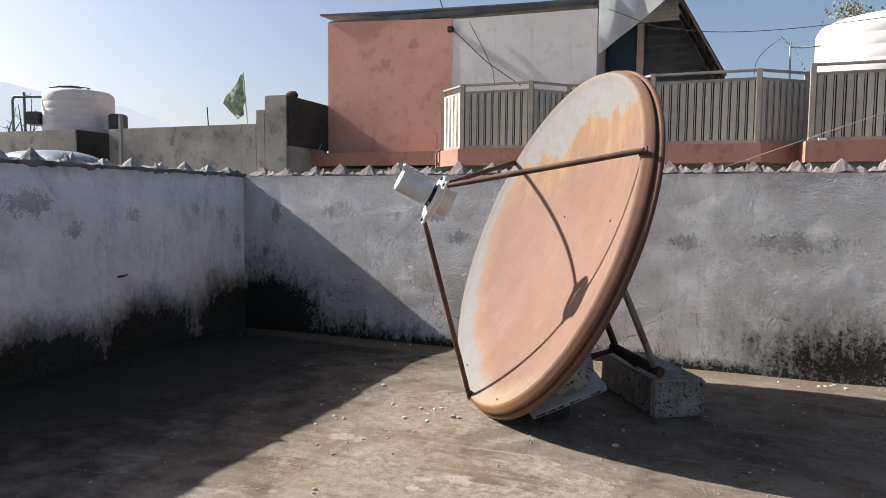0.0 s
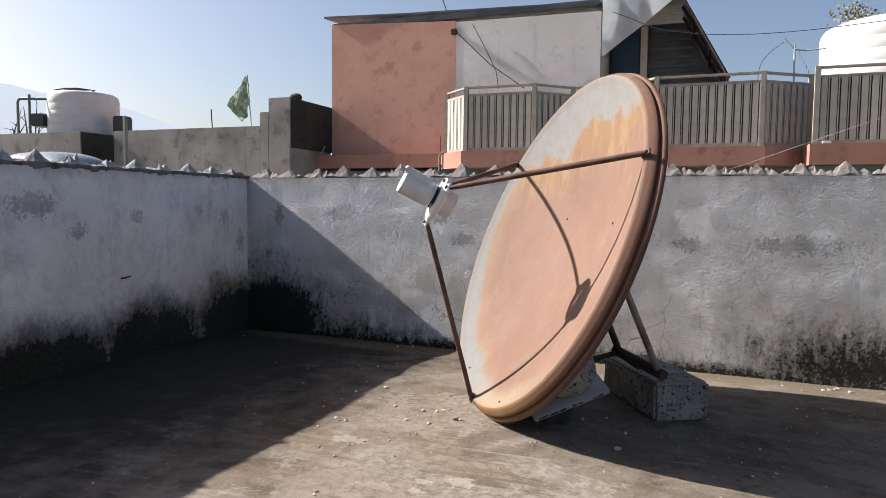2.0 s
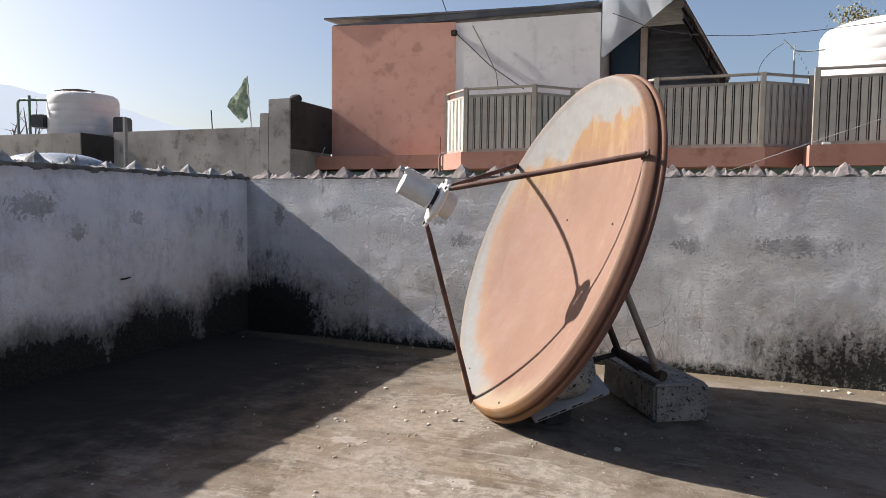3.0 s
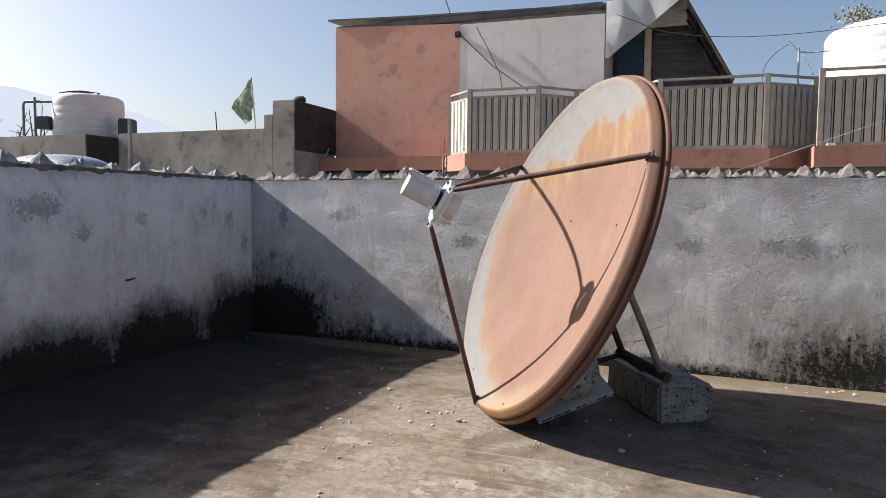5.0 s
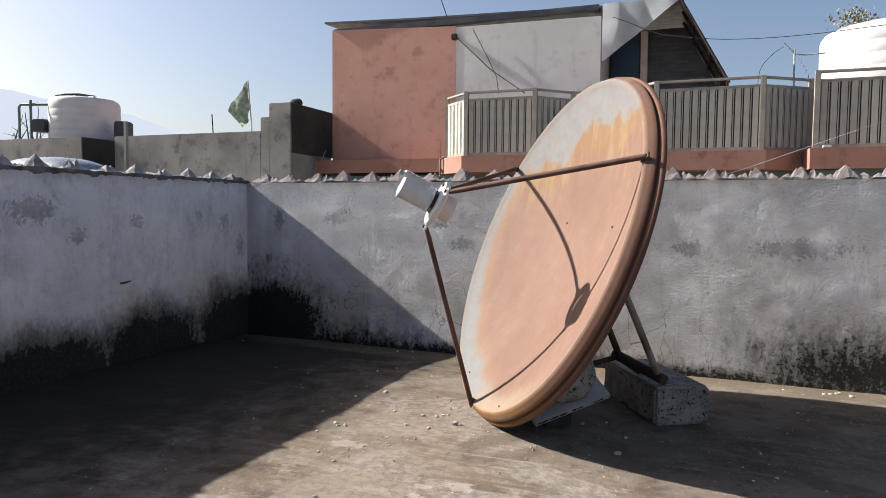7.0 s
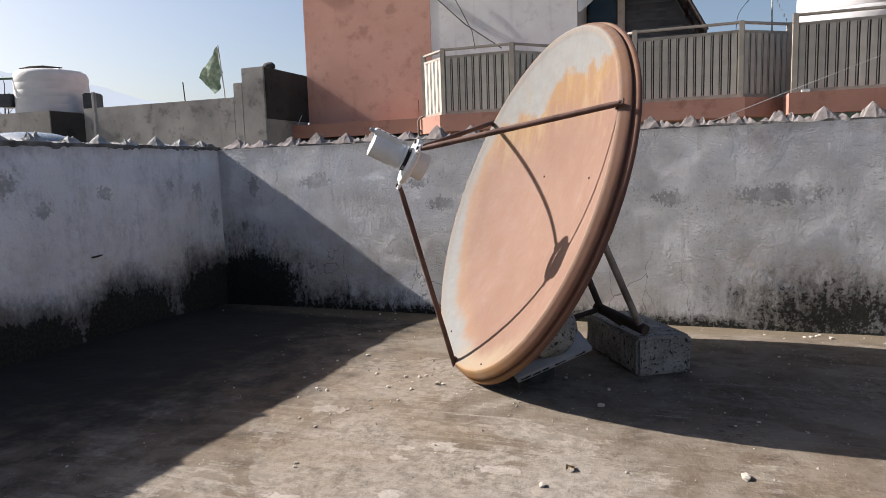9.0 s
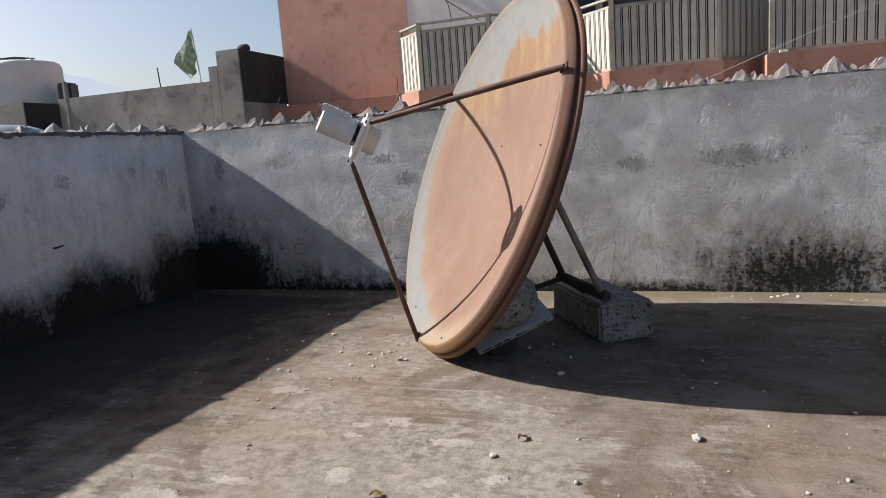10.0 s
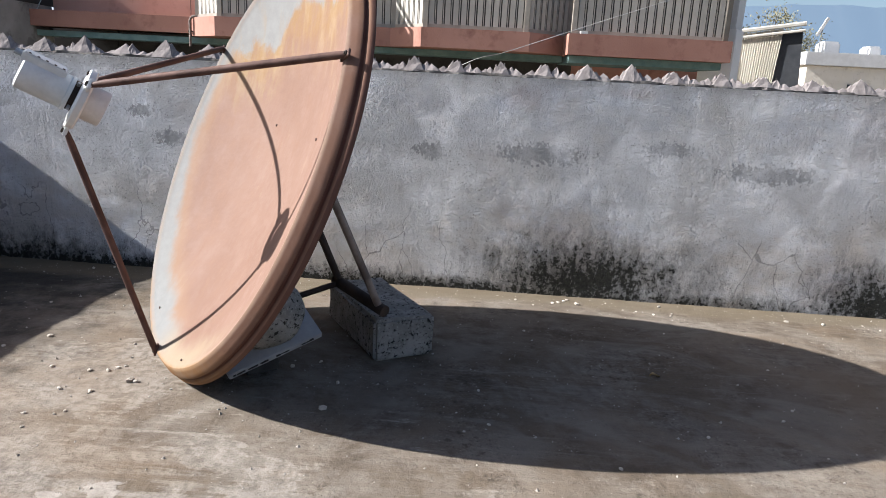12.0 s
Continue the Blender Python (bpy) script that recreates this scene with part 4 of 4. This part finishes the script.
    # end pillar
    turned = Matrix.Translation((6.41, 7.72, 0)) @ Matrix.Rotation(radians(-32), 4, "Z")
    part("pillar", box(-0.21, -0.22, -3.4, 0.21, 0.22, 2.9, 0.01), TANK, house, "cream rendered pillar", m=turned)
    part("pillar_foot", box(-0.235, -0.245, -3.4, 0.235, 0.245, 1.75, 0.01), GREY_PLASTER, house, m=turned)
    # cables on the wall
    part("wall_cable", tube([(-1.55, 8.17, 3.78), (-1.2, 8.12, 3.45), (-0.85, 8.1, 3.12), (-0.2, 8.0, 2.66)], 0.010, 6), DARK_CABLE, house)
    part("wall_cable", tube([(-1.2, 8.17, 3.85), (-0.95, 8.16, 3.4), (-0.75, 8.15, 3.0), (-0.7, 8.14, 2.7)], 0.008, 6), DARK_CABLE, house)
    part("junction_box", box(-1.60, 8.13, 3.70, -1.50, 8.20, 3.80, 0.01), DARK_IRON, house)


build_house()


def build_cement_wall():
    wall = thing("wall_neighbour", YARD @ Matrix.Translation((-0.06, 0, 0.08)), "bare cement boundary wall with a stepped pillar", "wall", kind="structure")
    part("pillar", box(-4.53, 6.78, -3.4, -4.075, 8.19, 2.50, 0.012), CEMENT, wall, "dark cement pillar")
    part("step", box(-4.72, 6.79, -3.4, -4.532, 7.2, 2.26, 0.01), CEMENT, wall)
    part("long_wall", box(-8.16, 6.80, -3.4, -4.722, 7.0, 2.02, 0.01), CEMENT, wall)
    # This coat's black holds the shade of the face turned from the sun.
    part("return_coat", box(-8.166, 6.06, 0.9, -8.152, 6.98, 1.93, 0.003), BLACK_AND_SHADE, wall, "near-black render with the sunless side's shade painted in")
    part("return_wall", box(-14.5, 6.05, -3.4, -8.164, 7.0, 1.94, 0.01), CEMENT, wall)
    tagged(part("stone", rubble(3, 0.13, 0.09, 0.07, 0.2), BLACK_AND_SHADE, m=YARD @ Matrix.Translation((-4.22, 7.08, 2.575)), smooth=50), "dark stone lying on the cement pillar", "stone")
    # Stained render; the side's shade is painted into the same black.
    part("blackened_coat", box(-4.074, 6.80, 1.62, -4.060, 8.26, 2.49, 0.003), BLACK_AND_SHADE, wall, "near-black render with the sunless side's shade painted in")
    part("lower_coat", box(-4.074, 6.86, 1.0, -4.062, 7.5, 1.615, 0.004), CEMENT, wall)


build_cement_wall()


def build_tank(m, r, h, label):
    tank = thing("water_tank", m, label, "water tank", "water tanks")
    prof = [(0, 0), (r * 0.96, 0), (r, 0.04)]
    for k in range(5):
        z0 = 0.06 + (h * 0.84 - 0.06) * k / 5
        z1 = 0.06 + (h * 0.84 - 0.06) * (k + 1) / 5
        prof += [(r * 0.992, z0), (r, z0 + 0.02), (r, z1 - 0.03), (r * 0.992, z1 - 0.01)]
    prof += [(r * 0.985, h * 0.86), (r * 0.95, h * 0.91), (r * 0.86, h * 0.945), (r * 0.6, h * 0.965), (r * 0.34, h * 0.985), (r * 0.3, h), (0, h)]
    part("body", lathe(prof, 64), TANK, tank, smooth=35)
    part("lid", lathe([(0, h + 0.05), (r * 0.25, h + 0.05), (r * 0.33, h + 0.02), (r * 0.33, h - 0.02), (0, h - 0.02)], 32), TANK, tank, smooth=35)
    for k in range(6):
        a = k * math.pi / 3 + 0.3
        part("rib", tube([(r * 0.40 * math.cos(a), r * 0.40 * math.sin(a), h * 0.975), (r * 0.84 * math.cos(a), r * 0.84 * math.sin(a), h * 0.94)], 0.03, 6), TANK, tank)
    return tank


tank_a = build_tank(Matrix.Translation((-9.26, 15.6, 2.22)), 0.765, 1.05, "white ribbed plastic water tank on a far roof")
tank_b = build_tank(Matrix.Translation(yard(5.60, 9.9, 2.60)), 1.12, 1.24, "large white plastic water tank behind the balcony")
tagged(part("tank_stand", box(-10.4, 14.7, -3.4, -7.8, 17, 2.22, 0.02), CEMENT), "cement roof block under a white water tank", "roof block")
tagged(part("tank_stand", box(-1.25, -1.25, -1.0, 1.25, 1.25, 0, 0.02), GREY_PLASTER, m=YARD @ Matrix.Translation((5.60, 9.9, 2.60))), "grey plinth under a large water tank", "plinth")
tagged(part("branch", tube([(-9.75, 15.25, 3.27), (-9.5, 15.2, 3.285), (-9.2, 15.25, 3.295), (-8.8, 15.3, 3.26)], [0.012, 0.022, 0.025, 0.01], 6), DARK_IRON), "dark dry branch lying across a tank top", "branch")


def build_pipe_frame():
    f = thing("pipe_frame", Matrix.Translation((-10.53, 15.1, 1.96)), "green pipe frame with a black box", "pipe frame")
    part("pipe", tube([(0, 0, 0.1), (0, 0, 1.0), (0.02, 0, 1.05), (0.06, 0, 1.08), (0.75, 0, 1.08)], 0.03, 8), GREEN_PIPE, f, smooth=40)
    part("pipe", tube([(0.28, 0, 0.0), (0.28, 0, 1.18)], 0.03, 8), GREEN_PIPE, f, smooth=40)
    part("box", box(0.36, -0.1, 0.45, 0.68, 0.3, 0.74, 0.02), BLACK, f, "black plastic box")
    part("base", box(-0.2, -0.2, -5.3, 0.85, 0.6, 0.02), CEMENT, f)
    tagged(part("black_box", box(-8.27, 15.05, 2.22, -7.97, 15.4, 2.66, 0.03), BLACK), "small black box beside a white tank", "box")


build_pipe_frame()


def build_flag():
    base = yard(-5.40, 7.38, 1.98)
    f = thing("flag", Matrix.Translation(base) @ pose(0, 0, 0, 0, 0, TURN_W), "faded green cloth flag on a thin pole", "flag")
    part("pole", tube([(0.02, 0, -0.6), (0.0, 0, 0.3), (-0.08, 0, 1.16)], 0.012, 8), STEEL, f)
    def cloth(s, t):
        top, out, pole, low = Vector((-0.10, 0, 1.14)), Vector((-0.58, 0, 0.60)), Vector((0.0, 0, 0.66)), Vector((-0.20, 0, 0.26))
        p = top * (1 - s) * (1 - t) + out * s * (1 - t) + pole * (1 - s) * t + low * s * t
        return p + Vector((0.02 * math.sin(6 * t + 2 * s), 0.06 * math.sin(7 * s + 3 * t) * s + wavy(p, 6, 0.04), 0.012 * math.sin(9 * s)))
    bm = sheet(14, 14, cloth)
    bmesh.ops.solidify(bm, geom=bm.faces[:], thickness=0.004)
    part("cloth", bm, CLOTH, f, smooth=60)
    tagged(part("iron_rod", tube([yard(-5.94, 6.95, 2.0), yard(-5.97, 6.95, 2.46)], 0.011, 6), DARK_IRON), "short iron rod standing on the cement wall", "rod")
    tagged(part("grey_post", box(-0.024, -0.024, -4.4, 0.024, 0.024, 0.80, 0.005), CEMENT, m=YARD @ Matrix.Translation((-5.04, 4.0, 1.14))), "slim grey cement post behind the parapet", "post")


build_flag()


def build_ledge_bits():
    """A drain with an elbow between the ledges, a thin rod and a leaning stick."""
    drain = thing("drain_pipe", YARD @ Matrix.Translation((-1.53, 7.31, 1.18)), "thin cream drain pipe with an elbow at the ledge", "pipe")
    part("pipe", tube([(0, 0, 0), (0, 0, 0.36), (0.015, 0, 0.40), (0.05, 0, 0.425), (0.10, 0, 0.43)], 0.018, 8), PALE_PIPE, drain, smooth=40)
    part("clip", box(-0.026, -0.005, 0.20, 0.026, 0.045, 0.225, 0.003), DARK_IRON, drain)
    tagged(part("thin_rod", tube([yard(-1.66, 7.68, 1.56), yard(-1.655, 7.68, 1.93)], 0.006, 6), RUST), "thin rusty rod standing on the salmon ledge", "rod")
    tagged(part("stick", tube([yard(-4.08, 7.66, 1.56), yard(-3.99, 7.72, 1.80)], 0.008, 6), ALLOY), "pale stick leaning by the blackened pillar", "stick")


build_ledge_bits()


def build_antenna():
    b = yard(3.96, 8.5, 1.56)
    f = thing("television_antenna", Matrix.Translation(b) @ pose(0, 0, 0, 0, 0, TURN_W), "pale metal television antenna on a mast", "antenna")
    part("mast", tube([(0, 0, 0), (-0.03, 0, 1.72)], 0.015, 8), ALLOY, f)
    part("boom", tube([(-0.18, 0, 1.82), (-0.02, 0, 1.64), (0.12, 0, 1.62), (0.40, 0, 1.63)], 0.011, 6), ALLOY, f)
    for k in range(6):
        part("element", tube([(0.02 + 0.035 * k, -0.16, 1.58 - 0.075 * k), (0.06 + 0.035 * k, 0.16, 1.60 - 0.075 * k)], 0.008, 5), ALLOY, f)


build_antenna()


def cable(name, pts, r, material, label):
    """A slack cable through points, smoothed."""
    pts = [Vector(p) for p in pts]
    fine = []
    for i in range(len(pts) - 1):
        p0, p1, p2, p3 = pts[max(0, i - 1)], pts[i], pts[i + 1], pts[min(len(pts) - 1, i + 2)]
        for k in range(8):
            t = k / 8
            fine.append(0.5 * (2 * p1 + (p2 - p0) * t + (2 * p0 - 5 * p1 + 4 * p2 - p3) * t * t + (3 * p1 - p0 - 3 * p2 + p3) * t ** 3))
    fine.append(pts[-1])
    tagged(part(name, tube(fine, r, 5), material), label, "cable")


cable("cable", [yard(1.20, 7.98, 3.88), yard(1.46, 8, 3.77), yard(2.03, 8, 3.53), yard(3.11, 8, 3.38), yard(4.55, 8, 3.40), yard(6.2, 8, 3.6), yard(12, 8, 4.6)], 0.0055, DARK_CABLE, "dark slack overhead cable beside the house")
cable("cable", [yard(1.6, 6.6, 0.60), yard(2.63, 6, 1.13), yard(3.08, 6, 1.27), yard(3.9, 6, 1.57), yard(4.73, 6, 1.87), yard(6.5, 6, 2.5), yard(9, 6, 3.3)], 0.0045, CABLE, "pale thin cable slanting past the balcony")
cable("cable", [yard(-1.9, 8.6, 4.3), yard(-2.2, 8.3, 5.4), yard(-2.5, 8, 7.0)], 0.010, DARK_CABLE, "dark cable rising above the house roof")
cable("cable", [yard(3.42, 8.5, 2.60), yard(3.45, 8.5, 2.98), yard(3.6, 8.5, 3.2), yard(3.78, 8.5, 3.33)], 0.0045, DARK_CABLE, "thin dark cable hanging from the antenna")


def build_car_roof():
    """The crown of a silver vehicle roof that shows over the side parapet."""
    m = YARD @ Matrix.Translation((-4.70, 2.55, 0.03))
    car = thing("pickup_cab", m, "silver-blue rounded metal roof of a parked vehicle", "vehicle")
    def place(s, t):
        u, v = 2 * s - 1, 2 * t - 1
        k = (1 - abs(u) ** 3.2) * (1 - abs(v) ** 3)
        return (0.68 * u, 0.45 * v, 1.02 + 0.27 * max(0.0, k) ** 0.55)
    part("roof", sheet(32, 24, place), CAR_PAINT, car, smooth=60)
    part("body", box(-0.66, -0.43, -3.4, 0.66, 0.43, 1.03, 0.04), CAR_PAINT, car)


build_car_roof()


# ---- right-hand distance ----
def build_gate():
    g = thing("sheet_screen", YARD, "cream corrugated sheet screen with a timber head", "screen")
    a, d = Vector((6.98, 8.62, 0)), Vector((0.74, -0.46, 0))
    side = Vector((-0.53, -0.85, 0))
    def rib(s, t):
        s *= 0.46 + 0.22 * t
        p = a + d * s + side * 0.006 * math.sin(s * 150)
        return (p.x, p.y, -1.0 + (2.86 + 0.13 * s) * t)
    bm = sheet(96, 1, rib)
    bmesh.ops.solidify(bm, geom=bm.faces[:], thickness=0.008)
    part("sheet", bm, CREAM, g)
    for dz, r in ((0.0, 0.034), (-0.10, 0.022)):
        p, q = a + side * 0.05 - d * 0.06, a + d * 1.04 + side * 0.05
        part("head_rail", tube([(p.x, p.y, 1.90 + dz), (q.x, q.y, 2.02 + dz)], r, 6), SLAT, g)
    # The screen's side turned from the sun: its shade as a dark sheet.
    def dark(s, t):
        s = 0.38 + (1.22 - 0.24 * t - 0.38) * s
        p = a + d * s - side * 0.06
        return (p.x, p.y, -1.0 + (2.83 + 0.13 * s) * t)
    bm = sheet(24, 1, dark)
    bmesh.ops.solidify(bm, geom=bm.faces[:], thickness=0.012)
    part("side_sheet", bm, ROOF_AND_SHADE, g, "dark sheet standing for the screen's shaded side")


build_gate()


def build_far_house():
    h = thing("far_house", pose(27.0, 30.0, 0, 0, 0, -20), "low cream house with a white parapet in the distance", "house")
    part("wall", box(0.1, 0.1, -4, 12, 9, 2.65, 0.02), CREAM, h)
    part("parapet", box(-0.1, -0.1, 2.65, 12.2, 9.2, 3.3, 0.03), TANK, h, "pale painted roof parapet")
    for x in (2.2, 5.6, 9.0):
        w = part("window", box(x, 0.06, 0.6, x + 0.9, 0.14, 1.8, 0.01), BLACK, h)
        part("window_frame", box(x - 0.06, 0.05, 0.52, x + 0.96, 0.10, 0.6, 0.01), CREAM, w)
    part("roof_tank", box(1.5, 2, 3.3, 2.4, 3, 4.0, 0.1), TANK, h)
    part("roof_tank", box(3.8, 2, 3.3, 4.5, 3, 3.85, 0.1), TANK, h)
    part("panel_antenna", box(-0.07, -0.05, -0.5, 0.07, 0.05, 0.5, 0.01), TANK, h, m=Matrix.Translation((0.9, 1.0, 4.6)) @ Matrix.Rotation(0.45, 4, "Y"))
    part("mast", tube([(0.9, 1.0, 3.3), (0.9, 1.0, 4.6)], 0.03, 6), STEEL, h)


build_far_house()


def build_tree(base, height, spread, seed, label, leaves=900, bare=False, leaf=0.16):
    rnd = random.Random(seed)
    tree = thing("tree", Matrix.Translation(base), label, "tree", "trees")
    bm = tube([(0, 0, 0), (0.1, 0, height * 0.3), (0.05, 0.1, height * 0.6)], [0.22, 0.17, 0.10], 8)
    tips = []
    for k in range(11):
        a, z = rnd.uniform(0, 6.28), height * rnd.uniform(0.45, 0.6)
        reach = spread * rnd.uniform(0.5, 1.0)
        p1 = Vector((0.06, 0.06, z))
        p3 = Vector((reach * math.cos(a), reach * math.sin(a), height * rnd.uniform(0.72, 1.0)))
        p2 = p1.lerp(p3, 0.5) + Vector((0, 0, 0.25))
        tube([p1, p2, p3], [0.07, 0.045, 0.015], 6, bm)
        tips += [p2, p3, p3.lerp(p2, 0.5)]
        for q in range(4):
            s = p2.lerp(p3, rnd.random())
            e = s + Vector((rnd.uniform(-0.6, 0.6), rnd.uniform(-0.6, 0.6), rnd.uniform(0.1, 0.7))) * spread * 0.5
            tube([s, e], [0.02, 0.006], 5, bm)
            tips.append(e)
    part("trunk", bm, TRUNK, tree)
    if bare:
        return
    bm = bmesh.new()
    for k in range(leaves):
        c = rnd.choice(tips) + Vector((rnd.gauss(0, 1), rnd.gauss(0, 1), rnd.gauss(0, 0.8))) * spread * 0.13
        q = Euler((rnd.uniform(0, 6.28), rnd.uniform(0, 6.28), rnd.uniform(0, 6.28))).to_matrix()
        s = leaf * rnd.uniform(0.6, 1.2)
        bm.faces.new([bm.verts.new(c + q @ Vector(v) * s) for v in ((-0.5, 0, 0), (0, -0.28, 0.05), (0.5, 0, 0), (0, 0.28, 0.05))])
    part("crown", bm, LEAF, tree)


build_tree((15.1, 25.5, -3.4), 11.7, 2.1, 4, "olive-leaved tree behind a white tank", 9000, leaf=0.15)
build_tree((27.2, 33, -3.4), 8.6, 2.2, 6, "dusty olive tree beside the far house", 5000, leaf=0.13)
build_tree((20.1, 29, -3.4), 7.5, 1.0, 9, "dusty olive tree beyond the sheet screen", 2200, leaf=0.10)
build_tree((-24.4, 33, -3.4), 9.3, 2.0, 12, "leafless hazy tree beyond the far roof", bare=True)
build_tree((-23.4, 34, -3.4), 9.0, 1.4, 15, "leafless hazy tree beyond the far roof", bare=True)


def build_hill(name, d, xs, zs, material, label):
    """A far ridge, with rough outline."""
    def place(s, t):
        k = s * (len(xs) - 1)
        i = min(int(k), len(xs) - 2)
        x = xs[i] + (xs[i + 1] - xs[i]) * (k - i)
        z = zs[i] + (zs[i + 1] - zs[i]) * (k - i)
        z += 3.0 * noise.noise(Vector((x * 0.02, 0, 0))) + 1.0 * noise.noise(Vector((x * 0.11, 3, 0)))
        return (x, d + (1 - t) * -60, -3.6 + (z + 3.6) * t)
    tagged(part(name, sheet(120, 6, place), material, smooth=60), label, "hill", kind="structure")


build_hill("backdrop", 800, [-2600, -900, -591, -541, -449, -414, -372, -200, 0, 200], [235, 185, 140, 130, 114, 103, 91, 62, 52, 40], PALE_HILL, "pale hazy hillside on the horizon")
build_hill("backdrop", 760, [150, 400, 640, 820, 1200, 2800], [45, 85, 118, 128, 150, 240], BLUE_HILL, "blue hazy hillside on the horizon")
ground = bmesh.new()
bmesh.ops.create_grid(ground, x_segments=24, y_segments=24, size=3000)
tagged(part("ground", ground, EARTH, m=Matrix.Translation((0, 0, -3.4))), "dusty ground around the houses", "ground", kind="structure")


# ---- loose stones on the floor ----
def build_stones():
    rnd = random.Random(11)
    kinds = []
    inv = YARD.inverted()
    spots = [(0.105, 2.367, 0.016), (0.864, 1.623, 0.017), (-0.02, 2.46, 0.010), (0.03, 2.45, 0.010), (-0.13, 2.50, 0.009), (0.38, 1.60, 0.012), (0.55, 1.45, 0.010), (0.62, 2.12, 0.014), (-0.2, 2.75, 0.012), (1.75, 2.93, 0.014), (1.68, 2.96, 0.010)]
    for k in range(26):
        spots.append((rnd.gauss(-0.05, 0.22), rnd.gauss(2.28, 0.17), rnd.uniform(0.004, 0.011)))
    for k in range(46):
        spots.append((rnd.uniform(-0.9, 2.2), rnd.uniform(1.2, 3.2), rnd.uniform(0.003, 0.008)))
    for k in range(26):
        u = rnd.uniform(0.1, 5)
        p = yard(u, -abs(rnd.gauss(0.10, 0.09)) - 0.035 - 0.026 * u, 0)
        spots.append((p.x, p.y, rnd.uniform(0.004, 0.011)))
    for i, (x, y, s) in enumerate(spots):
        q = inv @ Vector((x, y, 0))
        if q.y > -0.03 - 0.026 * q.x:
            continue
        m = Matrix.Translation((x, y, floor_height(q.x, q.y) - s * 0.06)) @ Matrix.Rotation(rnd.uniform(0, 6.28), 4, "Z") @ Matrix.Scale(s, 4)
        if len(kinds) < 5:
            ob = part("pebble", rubble(20 + i, 1.0, 0.72, 0.55, 0.5, 1), STONE, m=m)
            kinds.append(ob)
        else:
            ob = share(kinds[rnd.randrange(5)], m)
        tagged(ob, "small pale stone chip on the concrete floor", "pebble", "stone chips")



def build_grit():
    """Fine chips swept over the floor, too many to count."""
    rnd = random.Random(23)
    bm = bmesh.new()
    for k in range(2100):
        if k % 3:
            q = Vector((rnd.uniform(0.9, 4.6), -rnd.uniform(0.15, 3.0), 0))
        elif k % 2:
            q = Vector((rnd.gauss(2.6, 0.6), -rnd.gauss(1.0, 0.35), 0))
        else:
            u = rnd.uniform(0.1, 5.0)
            q = Vector((u, -0.025 - 0.026 * u - abs(rnd.gauss(0.08, 0.1)), 0))
        if q.y > -0.02 - 0.026 * q.x or q.x < 0.02:
            continue
        s = rnd.uniform(0.0012, 0.0042) * (1.5 if rnd.random() < 0.1 else 1)
        z = floor_height(q.x, q.y)
        base = [bm.verts.new((q.x + s * math.cos(a) * rnd.uniform(0.6, 1.2), q.y + s * math.sin(a) * rnd.uniform(0.6, 1.2), z - 0.001)) for a in (0.2, 1.7, 3.3, 4.8)]
        tip = bm.verts.new((q.x + rnd.uniform(-s, s) * 0.4, q.y + rnd.uniform(-s, s) * 0.4, z + s * rnd.uniform(0.7, 1.2)))
        for i in range(4):
            bm.faces.new((base[i], base[(i + 1) % 4], tip))
    tagged(part("grit", bm, GRIT, m=YARD), "pale grit and cement crumbs scattered on the floor", "grit", kind="stuff")



def build_oddments():
    nail = tube([(0, 0.004, 0), (0.02, -0.012, 0.002), (0.05, -0.020, 0.008)], [0.004, 0.005, 0.003], 6)
    tagged(part("twig", nail, DARK_IRON, m=YARD @ pose(0.0, -0.97, 0.385, 0, 0, 90)), "short dark twig stuck in the side parapet", "twig")
    tagged(part("tile_chip", box(-0.05, -0.03, 0, 0.05, 0.03, 0.035, 0.004), WHITE, m=YARD @ Matrix.Translation((4.16, 6.735, 1.594))), "small white tile chip on the balcony ledge", "tile")
    leaf = sheet(6, 4, lambda s, t: (0.034 * (s - 0.5), 0.020 * (t - 0.5) * math.sin(math.pi * min(0.97, max(0.03, s))), 0.004 + 0.010 * abs(t - 0.5) + 0.004 * math.sin(5 * s)))
    bmesh.ops.solidify(leaf, geom=leaf.faces[:], thickness=0.0008)
    for x, y, a in ((2.10, -2.10, 20), (2.35, -1.78, 60), (3.35, -0.95, 10)):
        if a == 20:
            ob = part("dry_leaf", leaf, BARK, m=YARD @ pose(x, y, floor_height(x, y), 0, 0, a), smooth=60)
            first = ob
        else:
            ob = share(first, YARD @ pose(x, y, floor_height(x, y), 0, 0, a))
        tagged(ob, "curled dry brown leaf on the concrete floor", "leaf", "dry leaves")


build_oddments()
build_stones()
build_grit()
